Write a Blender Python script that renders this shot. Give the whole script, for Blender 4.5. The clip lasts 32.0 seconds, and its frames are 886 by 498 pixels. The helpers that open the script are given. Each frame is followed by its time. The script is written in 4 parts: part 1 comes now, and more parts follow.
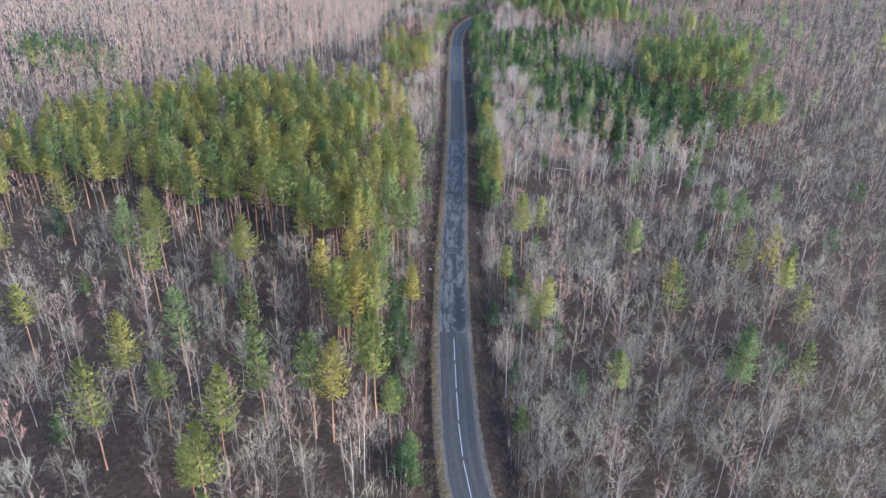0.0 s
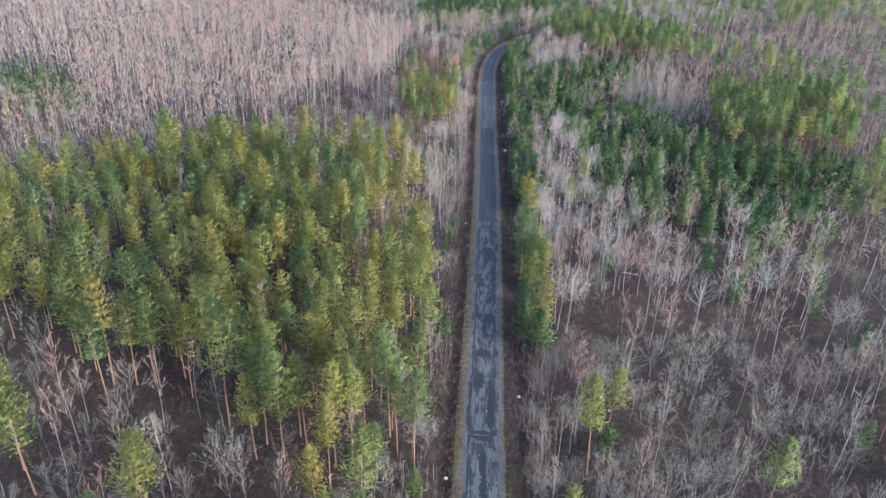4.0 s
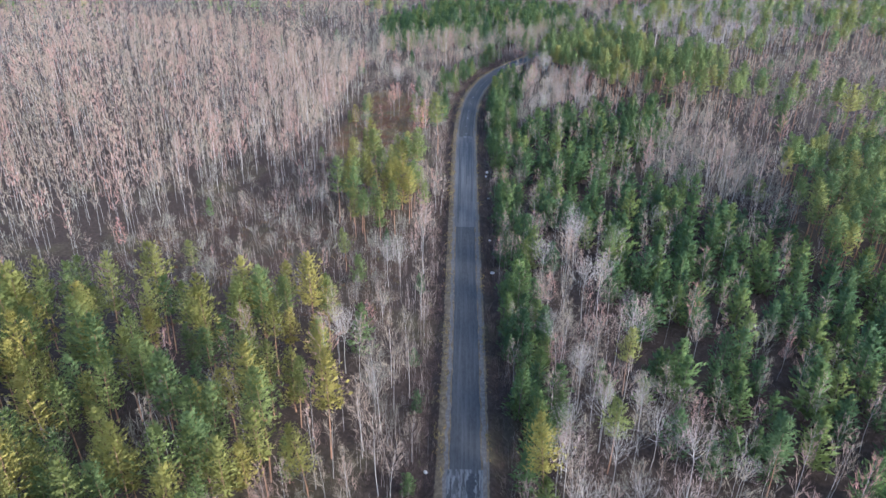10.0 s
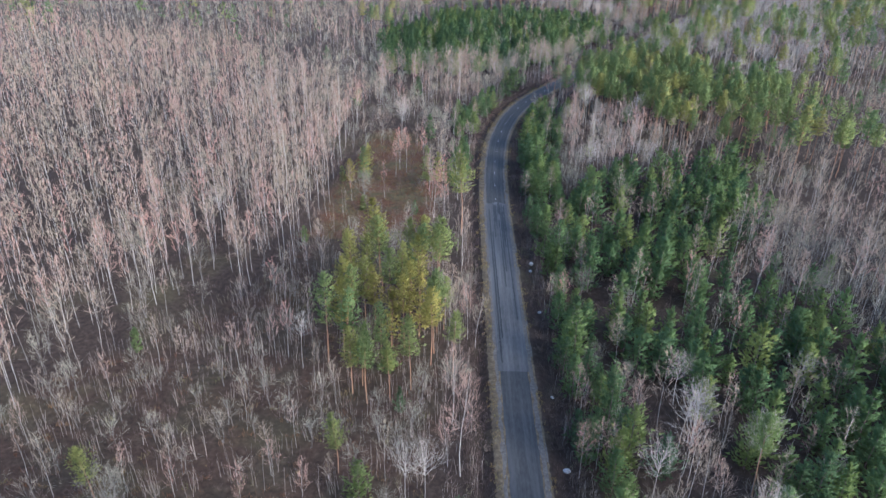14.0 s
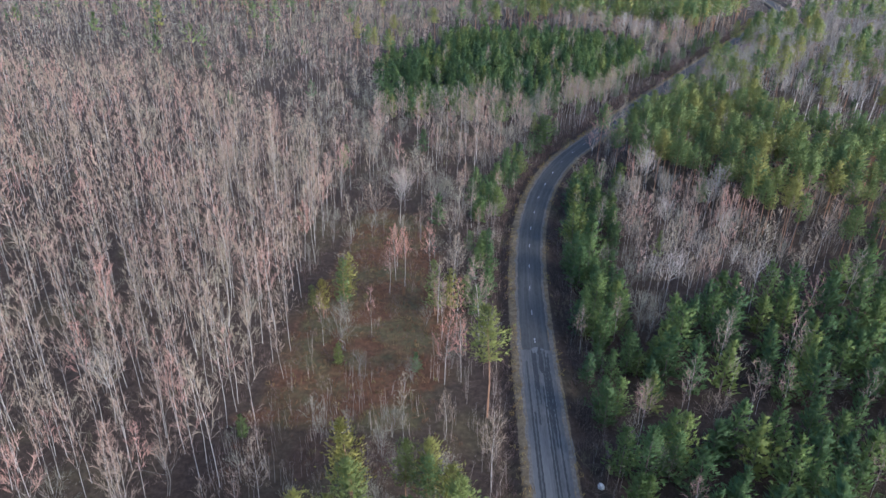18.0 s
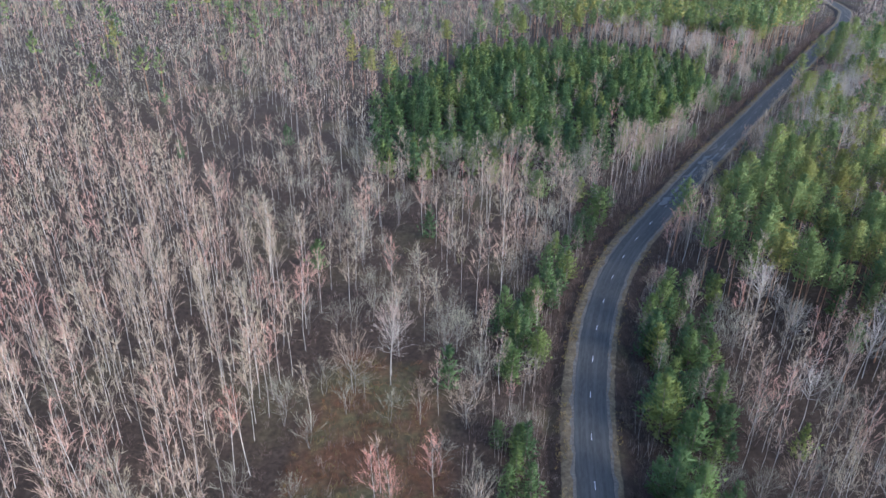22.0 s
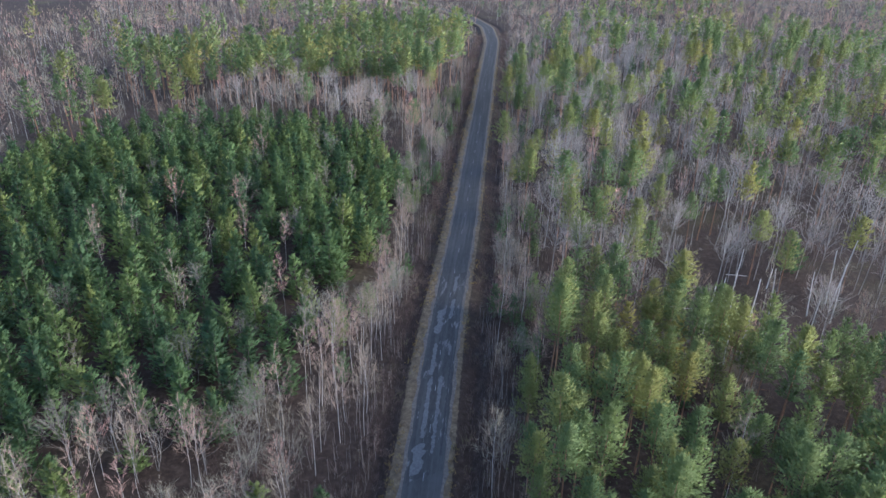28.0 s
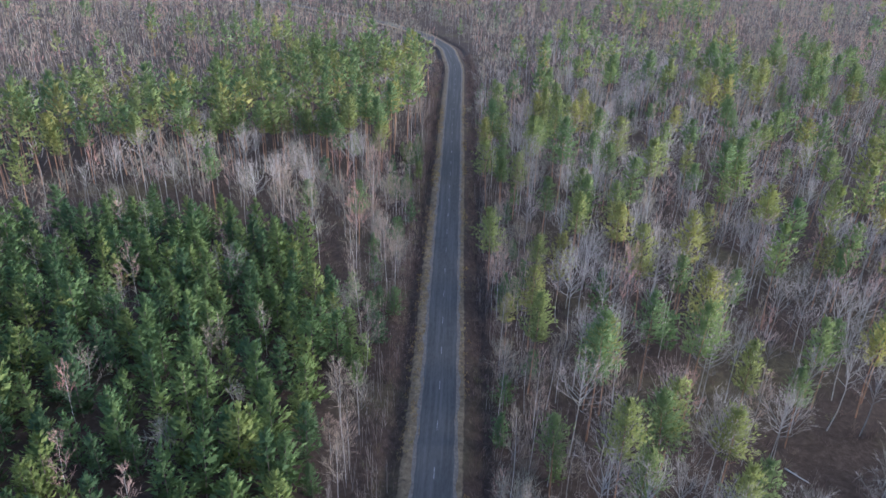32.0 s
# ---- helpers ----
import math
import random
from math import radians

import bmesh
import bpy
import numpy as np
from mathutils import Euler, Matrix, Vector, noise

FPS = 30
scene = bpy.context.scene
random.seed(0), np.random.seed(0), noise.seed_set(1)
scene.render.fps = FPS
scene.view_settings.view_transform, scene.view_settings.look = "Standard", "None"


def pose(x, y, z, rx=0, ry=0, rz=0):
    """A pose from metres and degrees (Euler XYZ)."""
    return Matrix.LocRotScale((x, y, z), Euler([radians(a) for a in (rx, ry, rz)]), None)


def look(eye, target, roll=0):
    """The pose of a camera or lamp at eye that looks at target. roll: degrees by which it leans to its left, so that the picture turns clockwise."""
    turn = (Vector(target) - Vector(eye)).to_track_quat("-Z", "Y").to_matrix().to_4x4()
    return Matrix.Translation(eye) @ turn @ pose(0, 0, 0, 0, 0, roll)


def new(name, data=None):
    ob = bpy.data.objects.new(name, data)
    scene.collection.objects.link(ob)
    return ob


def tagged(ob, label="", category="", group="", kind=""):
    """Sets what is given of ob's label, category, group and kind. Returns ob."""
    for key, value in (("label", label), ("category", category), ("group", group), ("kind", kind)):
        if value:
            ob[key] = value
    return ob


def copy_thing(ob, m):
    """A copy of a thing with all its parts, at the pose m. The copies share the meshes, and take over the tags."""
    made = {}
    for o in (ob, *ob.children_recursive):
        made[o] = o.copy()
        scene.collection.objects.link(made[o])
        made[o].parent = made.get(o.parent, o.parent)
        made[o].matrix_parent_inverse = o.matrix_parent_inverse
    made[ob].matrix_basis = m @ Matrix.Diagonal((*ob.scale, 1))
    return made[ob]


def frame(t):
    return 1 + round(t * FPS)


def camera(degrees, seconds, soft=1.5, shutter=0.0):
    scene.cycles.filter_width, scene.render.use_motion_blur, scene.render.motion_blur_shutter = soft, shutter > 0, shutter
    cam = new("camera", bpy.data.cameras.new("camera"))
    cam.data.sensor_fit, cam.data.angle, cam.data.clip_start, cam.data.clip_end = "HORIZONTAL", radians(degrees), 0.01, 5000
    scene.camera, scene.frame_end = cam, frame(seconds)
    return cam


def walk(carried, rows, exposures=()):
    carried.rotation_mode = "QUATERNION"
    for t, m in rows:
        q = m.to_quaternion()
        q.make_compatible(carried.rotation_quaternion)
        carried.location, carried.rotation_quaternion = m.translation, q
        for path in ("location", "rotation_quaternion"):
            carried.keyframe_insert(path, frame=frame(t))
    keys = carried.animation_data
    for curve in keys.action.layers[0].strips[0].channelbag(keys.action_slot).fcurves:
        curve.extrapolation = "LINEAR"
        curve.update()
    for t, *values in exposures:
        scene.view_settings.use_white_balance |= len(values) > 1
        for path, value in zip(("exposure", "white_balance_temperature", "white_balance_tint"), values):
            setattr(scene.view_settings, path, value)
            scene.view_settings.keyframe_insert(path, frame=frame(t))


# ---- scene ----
# A drone flight along a patched forest road; metres, y runs ahead along the road, x to the right.
cam = camera(64.5, 32.0, soft=1.5, shutter=0.1)
METRES, EYE = 648.0, 100.0
ROWS = [
    (0.0, 0.0, 0.0, 0.0, 0.54, -27.18, -1.04),
    (0.5, -0.001, 0.0157, -0.0005, 0.81, -27.08, -1.06),
    (1.0, -0.0021, 0.0319, -0.0007, 1.05, -27.03, -1.03),
    (1.5, -0.0032, 0.0476, -0.0006, 1.15, -26.88, -0.97),
    (2.0, -0.0043, 0.063, -0.0007, 1.24, -26.71, -0.91),
    (2.5, -0.0055, 0.0791, -0.0013, 1.32, -26.6, -0.97),
    (3.0, -0.0055, 0.0946, -0.0017, 1.65, -26.55, -1.03),
    (3.5, -0.0044, 0.1107, -0.002, 2.24, -26.55, -1.12),
    (5.5, 0.0098, 0.1723, -0.0049, 4.05, -26.47, -1.6),
    (6.0, 0.0145, 0.1868, -0.0048, 4.14, -26.47, -1.55),
    (6.5, 0.0169, 0.2025, -0.0041, 3.73, -26.56, -1.53),
    (7.0, 0.0174, 0.2176, -0.0042, 3.43, -26.54, -1.5),
    (7.5, 0.0169, 0.2332, -0.0046, 2.85, -26.54, -1.37),
    (8.0, 0.0155, 0.2485, -0.0046, 2.24, -26.59, -1.26),
    (8.5, 0.0134, 0.2644, -0.0046, 2.19, -26.68, -1.16),
    (9.0, 0.0111, 0.2797, -0.0045, 2.15, -26.73, -0.98),
    (9.5, 0.0076, 0.295, -0.0046, 1.97, -26.82, -0.85),
    (10.0, 0.0035, 0.3105, -0.0048, 1.38, -26.92, -0.7),
    (10.5, -0.0012, 0.3254, -0.0055, -0.33, -26.91, -0.65),
    (11.0, -0.006, 0.3407, -0.0064, -0.59, -26.86, -0.68),
    (11.5, -0.0091, 0.3556, -0.0073, -0.39, -26.78, -0.77),
    (12.0, -0.0109, 0.3712, -0.008, -0.08, -26.78, -0.83),
    (12.5, -0.0122, 0.3864, -0.0082, 0.19, -26.79, -0.86),
    (13.0, -0.0133, 0.4024, -0.0083, 0.43, -26.87, -0.92),
    (13.5, -0.0142, 0.418, -0.0085, 0.63, -26.99, -1.0),
    (14.0, -0.0149, 0.4342, -0.0088, 0.82, -27.14, -1.05),
    (14.5, -0.0153, 0.45, -0.0088, 0.99, -27.25, -1.05),
    (16.5, -0.0191, 0.5151, -0.0092, 1.2, -27.51, -1.06),
    (17.0, -0.0194, 0.5304, -0.0099, 1.28, -27.4, -1.1),
    (17.5, -0.0197, 0.5462, -0.0104, 1.38, -27.28, -1.16),
    (18.0, -0.0201, 0.5614, -0.0102, 1.38, -27.11, -1.19),
    (18.5, -0.0203, 0.5772, -0.0103, 1.41, -26.99, -1.16),
    (19.0, -0.0206, 0.5923, -0.0102, 1.38, -26.97, -1.13),
    (19.5, -0.0208, 0.6079, -0.0101, 1.86, -26.86, -1.03),
    (20.0, -0.0208, 0.6229, -0.0101, 1.87, -26.79, -0.93),
    (20.5, -0.0211, 0.6386, -0.0104, 2.53, -26.87, -0.85),
    (21.0, -0.0214, 0.6537, -0.0109, 2.56, -27.18, -0.8),
    (21.5, -0.0217, 0.6698, -0.0113, 2.57, -27.56, -0.69),
    (22.0, -0.0222, 0.6857, -0.0119, 2.55, -27.83, -0.68),
    (22.5, -0.0223, 0.7018, -0.0122, 1.05, -27.88, -0.71),
    (23.0, -0.0224, 0.7173, -0.0124, -5.0, -27.91, -0.99),
    (23.5, -0.0223, 0.7333, -0.0125, -9.47, -27.88, -1.22),
    (24.0, -0.0212, 0.7489, -0.0125, -14.14, -27.76, -1.38),
    (24.5, -0.0196, 0.7649, -0.0128, -18.05, -27.65, -1.63),
    (25.0, -0.0168, 0.7802, -0.0134, -18.92, -27.64, -1.66),
    (25.5, -0.0132, 0.7953, -0.014, -20.57, -27.52, -1.72),
    (27.5, 0.0063, 0.8529, -0.0158, -25.8, -26.85, -1.66),
    (28.0, 0.0121, 0.8671, -0.0157, -26.29, -26.77, -1.62),
    (28.5, 0.018, 0.8807, -0.0157, -27.33, -26.69, -1.61),
    (29.0, 0.0243, 0.8947, -0.0157, -28.17, -26.61, -1.61),
    (29.5, 0.0305, 0.9082, -0.0157, -29.1, -26.56, -1.64),
    (30.0, 0.0371, 0.9221, -0.0162, -29.1, -26.5, -1.72),
    (30.5, 0.0438, 0.9353, -0.0167, -29.22, -26.47, -1.74),
    (31.0, 0.0512, 0.9488, -0.0165, -30.02, -26.52, -1.67),
    (31.5, 0.0584, 0.962, -0.016, -30.04, -26.65, -1.6),
    (32.0, 0.0659, 0.9756, -0.0158, -30.01, -26.68, -1.6),
]
walk(cam, [(t, pose(0, 0, EYE) @ pose(METRES * x, METRES * y, METRES * z, 90 + pitch, roll, yaw)) for t, x, y, z, yaw, pitch, roll in ROWS],
     [(0.0, 1.62, 4900, 12), (9.0, 1.6, 4900, 12), (14.0, 1.4, 4920, 12), (16.5, 1.18, 4950, 12), (18.0, 1.16, 4950, 12), (19.0, 1.42, 4920, 11), (22.0, 1.4, 4930, 11), (32.0, 1.36, 4950, 14)])

# ---- world and sun: hazy low evening sun from behind the flight ----
SUN_ELEVATION, SUN_AZIMUTH = 21.0, 125.0       # azimuth clockwise from +y
world = bpy.data.worlds.new("hazy_evening_sky")
scene.world = world
world.use_nodes = True
wn, wl = world.node_tree.nodes, world.node_tree.links
sky = wn.new("ShaderNodeTexSky")
sky.sky_type = "NISHITA"
sky.sun_disc = False
sky.sun_elevation, sky.sun_rotation = radians(SUN_ELEVATION), radians(SUN_AZIMUTH)
sky.air_density, sky.dust_density, sky.ozone_density = 1.0, 4.0, 1.0
wn["Background"].inputs["Strength"].default_value = 0.15
wl.new(sky.outputs["Color"], wn["Background"].inputs["Color"])
lamp = bpy.data.lights.new("sun", "SUN")
lamp.energy, lamp.angle, lamp.color = 1.7, radians(20), (1.0, 0.87, 0.68)
sun = new("sun", lamp)
a, e = radians(SUN_AZIMUTH), radians(SUN_ELEVATION)
sun.matrix_world = look((0, 0, 200), (-math.sin(a) * math.cos(e), -math.cos(a) * math.cos(e), 200 - math.sin(e)))


# ---- materials ----
def mat(name, rough=0.9):
    m = bpy.data.materials.new(name)
    m.use_nodes = True
    nt = m.node_tree
    b = nt.nodes["Principled BSDF"]
    b.inputs["Roughness"].default_value = rough
    b.inputs["Specular IOR Level"].default_value = 0.25
    return m, nt, b


def node(nt, kind, **values):
    n = nt.nodes.new(kind)
    for key, value in values.items():
        n.inputs[key].default_value = value
    return n


def noise_at(nt, scale, detail=4.0, coord="Position", stretch=None, rough=0.55):
    """Noise in world metres (Position) or in the mesh's own coordinates (Object)."""
    if coord == "Position":
        out = nt.nodes.new("ShaderNodeNewGeometry").outputs["Position"]
    else:
        out = nt.nodes.new("ShaderNodeTexCoord").outputs[coord]
    if stretch:
        mp = nt.nodes.new("ShaderNodeMapping")
        mp.inputs["Scale"].default_value = stretch
        nt.links.new(out, mp.inputs["Vector"])
        out = mp.outputs["Vector"]
    n = node(nt, "ShaderNodeTexNoise", Scale=scale, Detail=detail, Roughness=rough)
    nt.links.new(out, n.inputs["Vector"])
    return n.outputs["Fac"]


def ramp(nt, fac, stops):
    r = nt.nodes.new("ShaderNodeValToRGB")
    while len(r.color_ramp.elements) < len(stops):
        r.color_ramp.elements.new(0.5)
    for el, (p, c) in zip(r.color_ramp.elements, stops):
        el.position, el.color = p, (*c, 1.0)
    nt.links.new(fac, r.inputs["Fac"])
    return r.outputs["Color"]


def mix(nt, fac, c1, c2, blend="MIX"):
    m = nt.nodes.new("ShaderNodeMix")
    m.data_type, m.blend_type = "RGBA", blend
    for sock, v in ((m.inputs[0], fac), (m.inputs[6], c1), (m.inputs[7], c2)):
        if isinstance(v, bpy.types.NodeSocket):
            nt.links.new(v, sock)
        elif isinstance(v, tuple):
            sock.default_value = (*v, 1.0)
        else:
            sock.default_value = v
    return m.outputs[2]


def tint(nt):
    """One random number a tree: stored in the joined woods, Object Info's Random for single trees."""
    at = nt.nodes.new("ShaderNodeAttribute")
    at.attribute_name = "tint"
    add = nt.nodes.new("ShaderNodeMath")
    add.operation = "ADD"
    nt.links.new(at.outputs["Fac"], add.inputs[0])
    nt.links.new(nt.nodes.new("ShaderNodeObjectInfo").outputs["Random"], add.inputs[1])
    fr = nt.nodes.new("ShaderNodeMath")
    fr.operation = "FRACT"
    nt.links.new(add.outputs[0], fr.inputs[0])
    return fr.outputs[0]


def bump(nt, b, fac, strength, distance):
    bp = node(nt, "ShaderNodeBump", Strength=strength, Distance=distance)
    nt.links.new(fac, bp.inputs["Height"])
    nt.links.new(bp.outputs["Normal"], b.inputs["Normal"])


def foliage(name, stops, glow=0.35, island=0.35):
    """Needles or twigs: colour by tree, varied by spray, some light passing through."""
    m, nt, b = mat(name, 0.75)
    col = ramp(nt, tint(nt), stops)
    isl = nt.nodes.new("ShaderNodeNewGeometry").outputs["Random Per Island"]
    shade = ramp(nt, isl, [(0.0, (1 - island,) * 3), (1.0, (1 + island,) * 3)])
    col = mix(nt, 1.0, col, shade, "MULTIPLY")
    nt.links.new(col, b.inputs["Base Color"])
    tr = nt.nodes.new("ShaderNodeBsdfTranslucent")
    nt.links.new(col, tr.inputs["Color"])
    ms = nt.nodes.new("ShaderNodeMixShader")
    ms.inputs["Fac"].default_value = glow
    nt.links.new(b.outputs[0], ms.inputs[1])
    nt.links.new(tr.outputs[0], ms.inputs[2])
    nt.links.new(ms.outputs[0], nt.nodes["Material Output"].inputs["Surface"])
    return m


PINE_NEEDLES = foliage("pine_needles", [(0.0, (0.165, 0.225, 0.085)), (0.35, (0.23, 0.262, 0.08)), (0.75, (0.315, 0.298, 0.08)), (1.0, (0.375, 0.32, 0.082))], 0.45, 0.06)
GREEN_PINE_NEEDLES = foliage("green_pine_needles", [(0.0, (0.138, 0.198, 0.082)), (0.5, (0.185, 0.236, 0.085)), (0.85, (0.245, 0.268, 0.088)), (1.0, (0.31, 0.295, 0.09))], 0.45, 0.06)
YOUNG_NEEDLES = foliage("young_conifer_needles", [(0.0, (0.088, 0.142, 0.066)), (0.5, (0.124, 0.19, 0.072)), (0.85, (0.172, 0.23, 0.074)), (1.0, (0.22, 0.26, 0.078))], 0.45, 0.06)
BIRCH_TWIGS = foliage("birch_twigs", [(0.0, (0.30, 0.26, 0.19)), (0.4, (0.325, 0.258, 0.195)), (0.75, (0.36, 0.255, 0.20)), (0.92, (0.40, 0.252, 0.205)), (1.0, (0.46, 0.26, 0.21))], 0.3, 0.3)
PINK_TWIGS = foliage("reddish_birch_twigs", [(0.0, (0.46, 0.235, 0.185)), (1.0, (0.56, 0.28, 0.22))], 0.3, 0.25)
GREY_TWIGS = foliage("grey_twigs", [(0.0, (0.171, 0.155, 0.12)), (0.45, (0.252, 0.234, 0.184)), (0.8, (0.333, 0.31, 0.24)), (1.0, (0.27, 0.194, 0.148))], 0.3, 0.3)
ASPEN_TWIGS = foliage("pale_twigs", [(0.0, (0.28, 0.255, 0.225)), (0.5, (0.37, 0.33, 0.29)), (0.85, (0.42, 0.365, 0.325)), (1.0, (0.40, 0.30, 0.265))], 0.3, 0.3)
SHRUB_TWIGS = foliage("shrub_twigs", [(0.0, (0.104, 0.0702, 0.0594)), (0.5, (0.149, 0.101, 0.0855)), (0.9, (0.216, 0.167, 0.14)), (1.0, (0.18, 0.167, 0.0765))], 0.25, 0.35)
GRASS_BLADES = foliage("dry_grass", [(0.0, (0.25, 0.165, 0.06)), (0.6, (0.35, 0.25, 0.095)), (1.0, (0.28, 0.24, 0.08))], 0.3, 0.3)


def bark(name, stops, scale, stretch):
    m, nt, b = mat(name, 0.9)
    n = noise_at(nt, scale, 5, "Position", stretch)
    nt.links.new(ramp(nt, n, stops), b.inputs["Base Color"])
    bump(nt, b, n, 0.6, 0.03)
    return m


BIRCH_BARK = bark("birch_bark", [(0.0, (0.10, 0.09, 0.08)), (0.34, (0.24, 0.22, 0.20)), (0.42, (0.46, 0.435, 0.40)), (1.0, (0.62, 0.59, 0.55))], 1.3, (1.6, 1.6, 0.9))
BIRCH_LIMB = bark("birch_limb_bark", [(0.2, (0.22, 0.18, 0.155)), (0.6, (0.36, 0.31, 0.27)), (1.0, (0.48, 0.425, 0.375))], 2.0, (1, 1, 0.5))
GREY_BARK = bark("grey_bark", [(0.2, (0.22, 0.20, 0.18)), (0.6, (0.40, 0.375, 0.34)), (1.0, (0.55, 0.52, 0.475))], 2.0, (1, 1, 0.4))
TWIG_BARK = bark("grey_limb_bark", [(0.2, (0.17, 0.15, 0.13)), (0.6, (0.30, 0.275, 0.24)), (1.0, (0.40, 0.37, 0.33))], 2.0, (1, 1, 0.4))
DARK_BARK = bark("dark_grey_bark", [(0.2, (0.12, 0.11, 0.10)), (0.6, (0.25, 0.235, 0.215)), (1.0, (0.36, 0.34, 0.31))], 2.0, (1, 1, 0.4))
PINE_BARK = bark("pine_bark", [(0.2, (0.17, 0.11, 0.075)), (0.55, (0.33, 0.19, 0.115)), (1.0, (0.42, 0.27, 0.17))], 1.1, (1, 1, 0.35))
SHRUB_BARK = bark("shrub_bark", [(0.2, (0.12, 0.09, 0.08)), (1.0, (0.26, 0.20, 0.17))], 2.0, (1, 1, 0.4))
DEAD_WOOD = bark("dead_wood", [(0.25, (0.24, 0.21, 0.18)), (0.42, (0.66, 0.63, 0.58)), (1.0, (0.80, 0.77, 0.72))], 1.2, (1, 1, 0.5))

FLOOR_MAT, nt, b = mat("leaf_litter", 0.95)
n1, n2, n3 = noise_at(nt, 0.045, 5), noise_at(nt, 0.9, 6, rough=0.7), noise_at(nt, 0.11, 4)
litter = ramp(nt, n2, [(0.25, (0.019, 0.0125, 0.0085)), (0.5, (0.044, 0.030, 0.021)), (0.75, (0.088, 0.062, 0.045))])
mossy = ramp(nt, n2, [(0.3, (0.05, 0.042, 0.02)), (0.7, (0.12, 0.10, 0.046))])
rusty = ramp(nt, n2, [(0.3, (0.056, 0.029, 0.015)), (0.7, (0.14, 0.07, 0.036))])
col = mix(nt, ramp(nt, n1, [(0.54, (0, 0, 0)), (0.7, (0.6, 0.6, 0.6))]), litter, mossy)
at = nt.nodes.new("ShaderNodeAttribute")
at.attribute_name = "heath"
col = mix(nt, at.outputs["Fac"], col, mix(nt, ramp(nt, n3, [(0.42, (0, 0, 0)), (0.6, (1, 1, 1))]), rusty, mossy))
at2 = nt.nodes.new("ShaderNodeAttribute")
at2.attribute_name = "verge"
dry = ramp(nt, n2, [(0.3, (0.065, 0.048, 0.03)), (0.5, (0.135, 0.102, 0.06)), (0.75, (0.23, 0.18, 0.11))])
edge = nt.nodes.new("ShaderNodeMath")
edge.operation = "MULTIPLY_ADD"
edge.inputs[1].default_value = 1.1
nt.links.new(noise_at(nt, 0.7, 5, rough=0.75), edge.inputs[0])
nt.links.new(at2.outputs["Fac"], edge.inputs[2])
col = mix(nt, ramp(nt, edge.outputs[0], [(0.86, (0, 0, 0)), (1.08, (1, 1, 1))]), col, dry)
nt.links.new(col, b.inputs["Base Color"])
bump(nt, b, n2, 0.8, 0.25)


def asphalt(name, low, high, worn=None):
    """Road surface; u runs across the road and v along it, in metres. worn: colours of the grazed layer that shows in torn streaks, and its share."""
    m, nt, b = mat(name, 0.92)
    b.inputs["Specular IOR Level"].default_value = 0.12
    fine = noise_at(nt, 2.2, 6, "UV", (1.0, 0.25, 1), 0.7)
    base = ramp(nt, fine, [(0.3, low), (0.7, high)])
    w = noise_at(nt, 1.0, 4, "UV", (1.1, 0.03, 1), 0.6)
    base = mix(nt, ramp(nt, w, [(0.45, (0, 0, 0)), (0.7, (0.45, 0.45, 0.45))]), base, tuple(1.7 * c for c in high))
    if worn:
        lo, hi, share = worn
        torn = noise_at(nt, 1.0, 6, "UV", (0.75, 0.16, 1), 0.72)
        streak = noise_at(nt, 1.0, 5, "UV", (3.2, 0.22, 1), 0.75)
        other = ramp(nt, streak, [(0.36, low), (0.46, lo), (0.7, hi)])
        base = mix(nt, ramp(nt, torn, [(0.55 - share, (0, 0, 0)), (0.585 - share, (0.95, 0.95, 0.95))]), base, other)
    nt.links.new(base, b.inputs["Base Color"])
    bump(nt, b, fine, 0.4, 0.02)
    return m


DARK_ROAD, PALE_LAYER = ((0.041, 0.041, 0.039), (0.069, 0.068, 0.065)), ((0.122, 0.12, 0.115), (0.212, 0.208, 0.20))
ROAD_NEW = asphalt("smooth_asphalt", (0.046, 0.046, 0.044), (0.076, 0.075, 0.072))
ROAD_CRACKED = asphalt("crackled_grey_asphalt", *DARK_ROAD, (*PALE_LAYER, 0.085))
ROAD_SEALED = asphalt("grey_asphalt", (0.074, 0.073, 0.070), (0.114, 0.112, 0.108))
ROAD_PATCHED = asphalt("patched_dark_asphalt", *DARK_ROAD, (*PALE_LAYER, -0.01))
TAR, nt, b = mat("black_sealing_tar", 0.6)
nt.links.new(ramp(nt, noise_at(nt, 2.5, 5), [(0.3, (0.022, 0.022, 0.022)), (0.7, (0.046, 0.046, 0.045))]), b.inputs["Base Color"])
WORN_GREY, nt, b = mat("grazed_grey_patch", 0.85)
nt.links.new(ramp(nt, noise_at(nt, 2.5, 6, rough=0.7), [(0.3, (0.075, 0.078, 0.078)), (0.7, (0.15, 0.153, 0.152))]), b.inputs["Base Color"])
PAINT, nt, b = mat("worn_road_paint", 0.7)
nt.links.new(ramp(nt, noise_at(nt, 3.0, 5), [(0.35, (0.30, 0.30, 0.31)), (0.6, (0.62, 0.62, 0.62))]), b.inputs["Base Color"])
FADED_PAINT, nt, b = mat("faded_road_paint", 0.75)
nt.links.new(ramp(nt, noise_at(nt, 3.0, 5), [(0.35, (0.12, 0.122, 0.124)), (0.65, (0.30, 0.30, 0.30))]), b.inputs["Base Color"])
GRAVEL, nt, b = mat("shoulder_gravel", 0.95)
g = noise_at(nt, 1.6, 6, rough=0.75)
nt.links.new(ramp(nt, g, [(0.3, (0.075, 0.065, 0.053)), (0.55, (0.14, 0.124, 0.104)), (0.8, (0.24, 0.222, 0.195))]), b.inputs["Base Color"])
bump(nt, b, g, 0.6, 0.06)
STONE, nt, b = mat("pale_stone", 0.9)
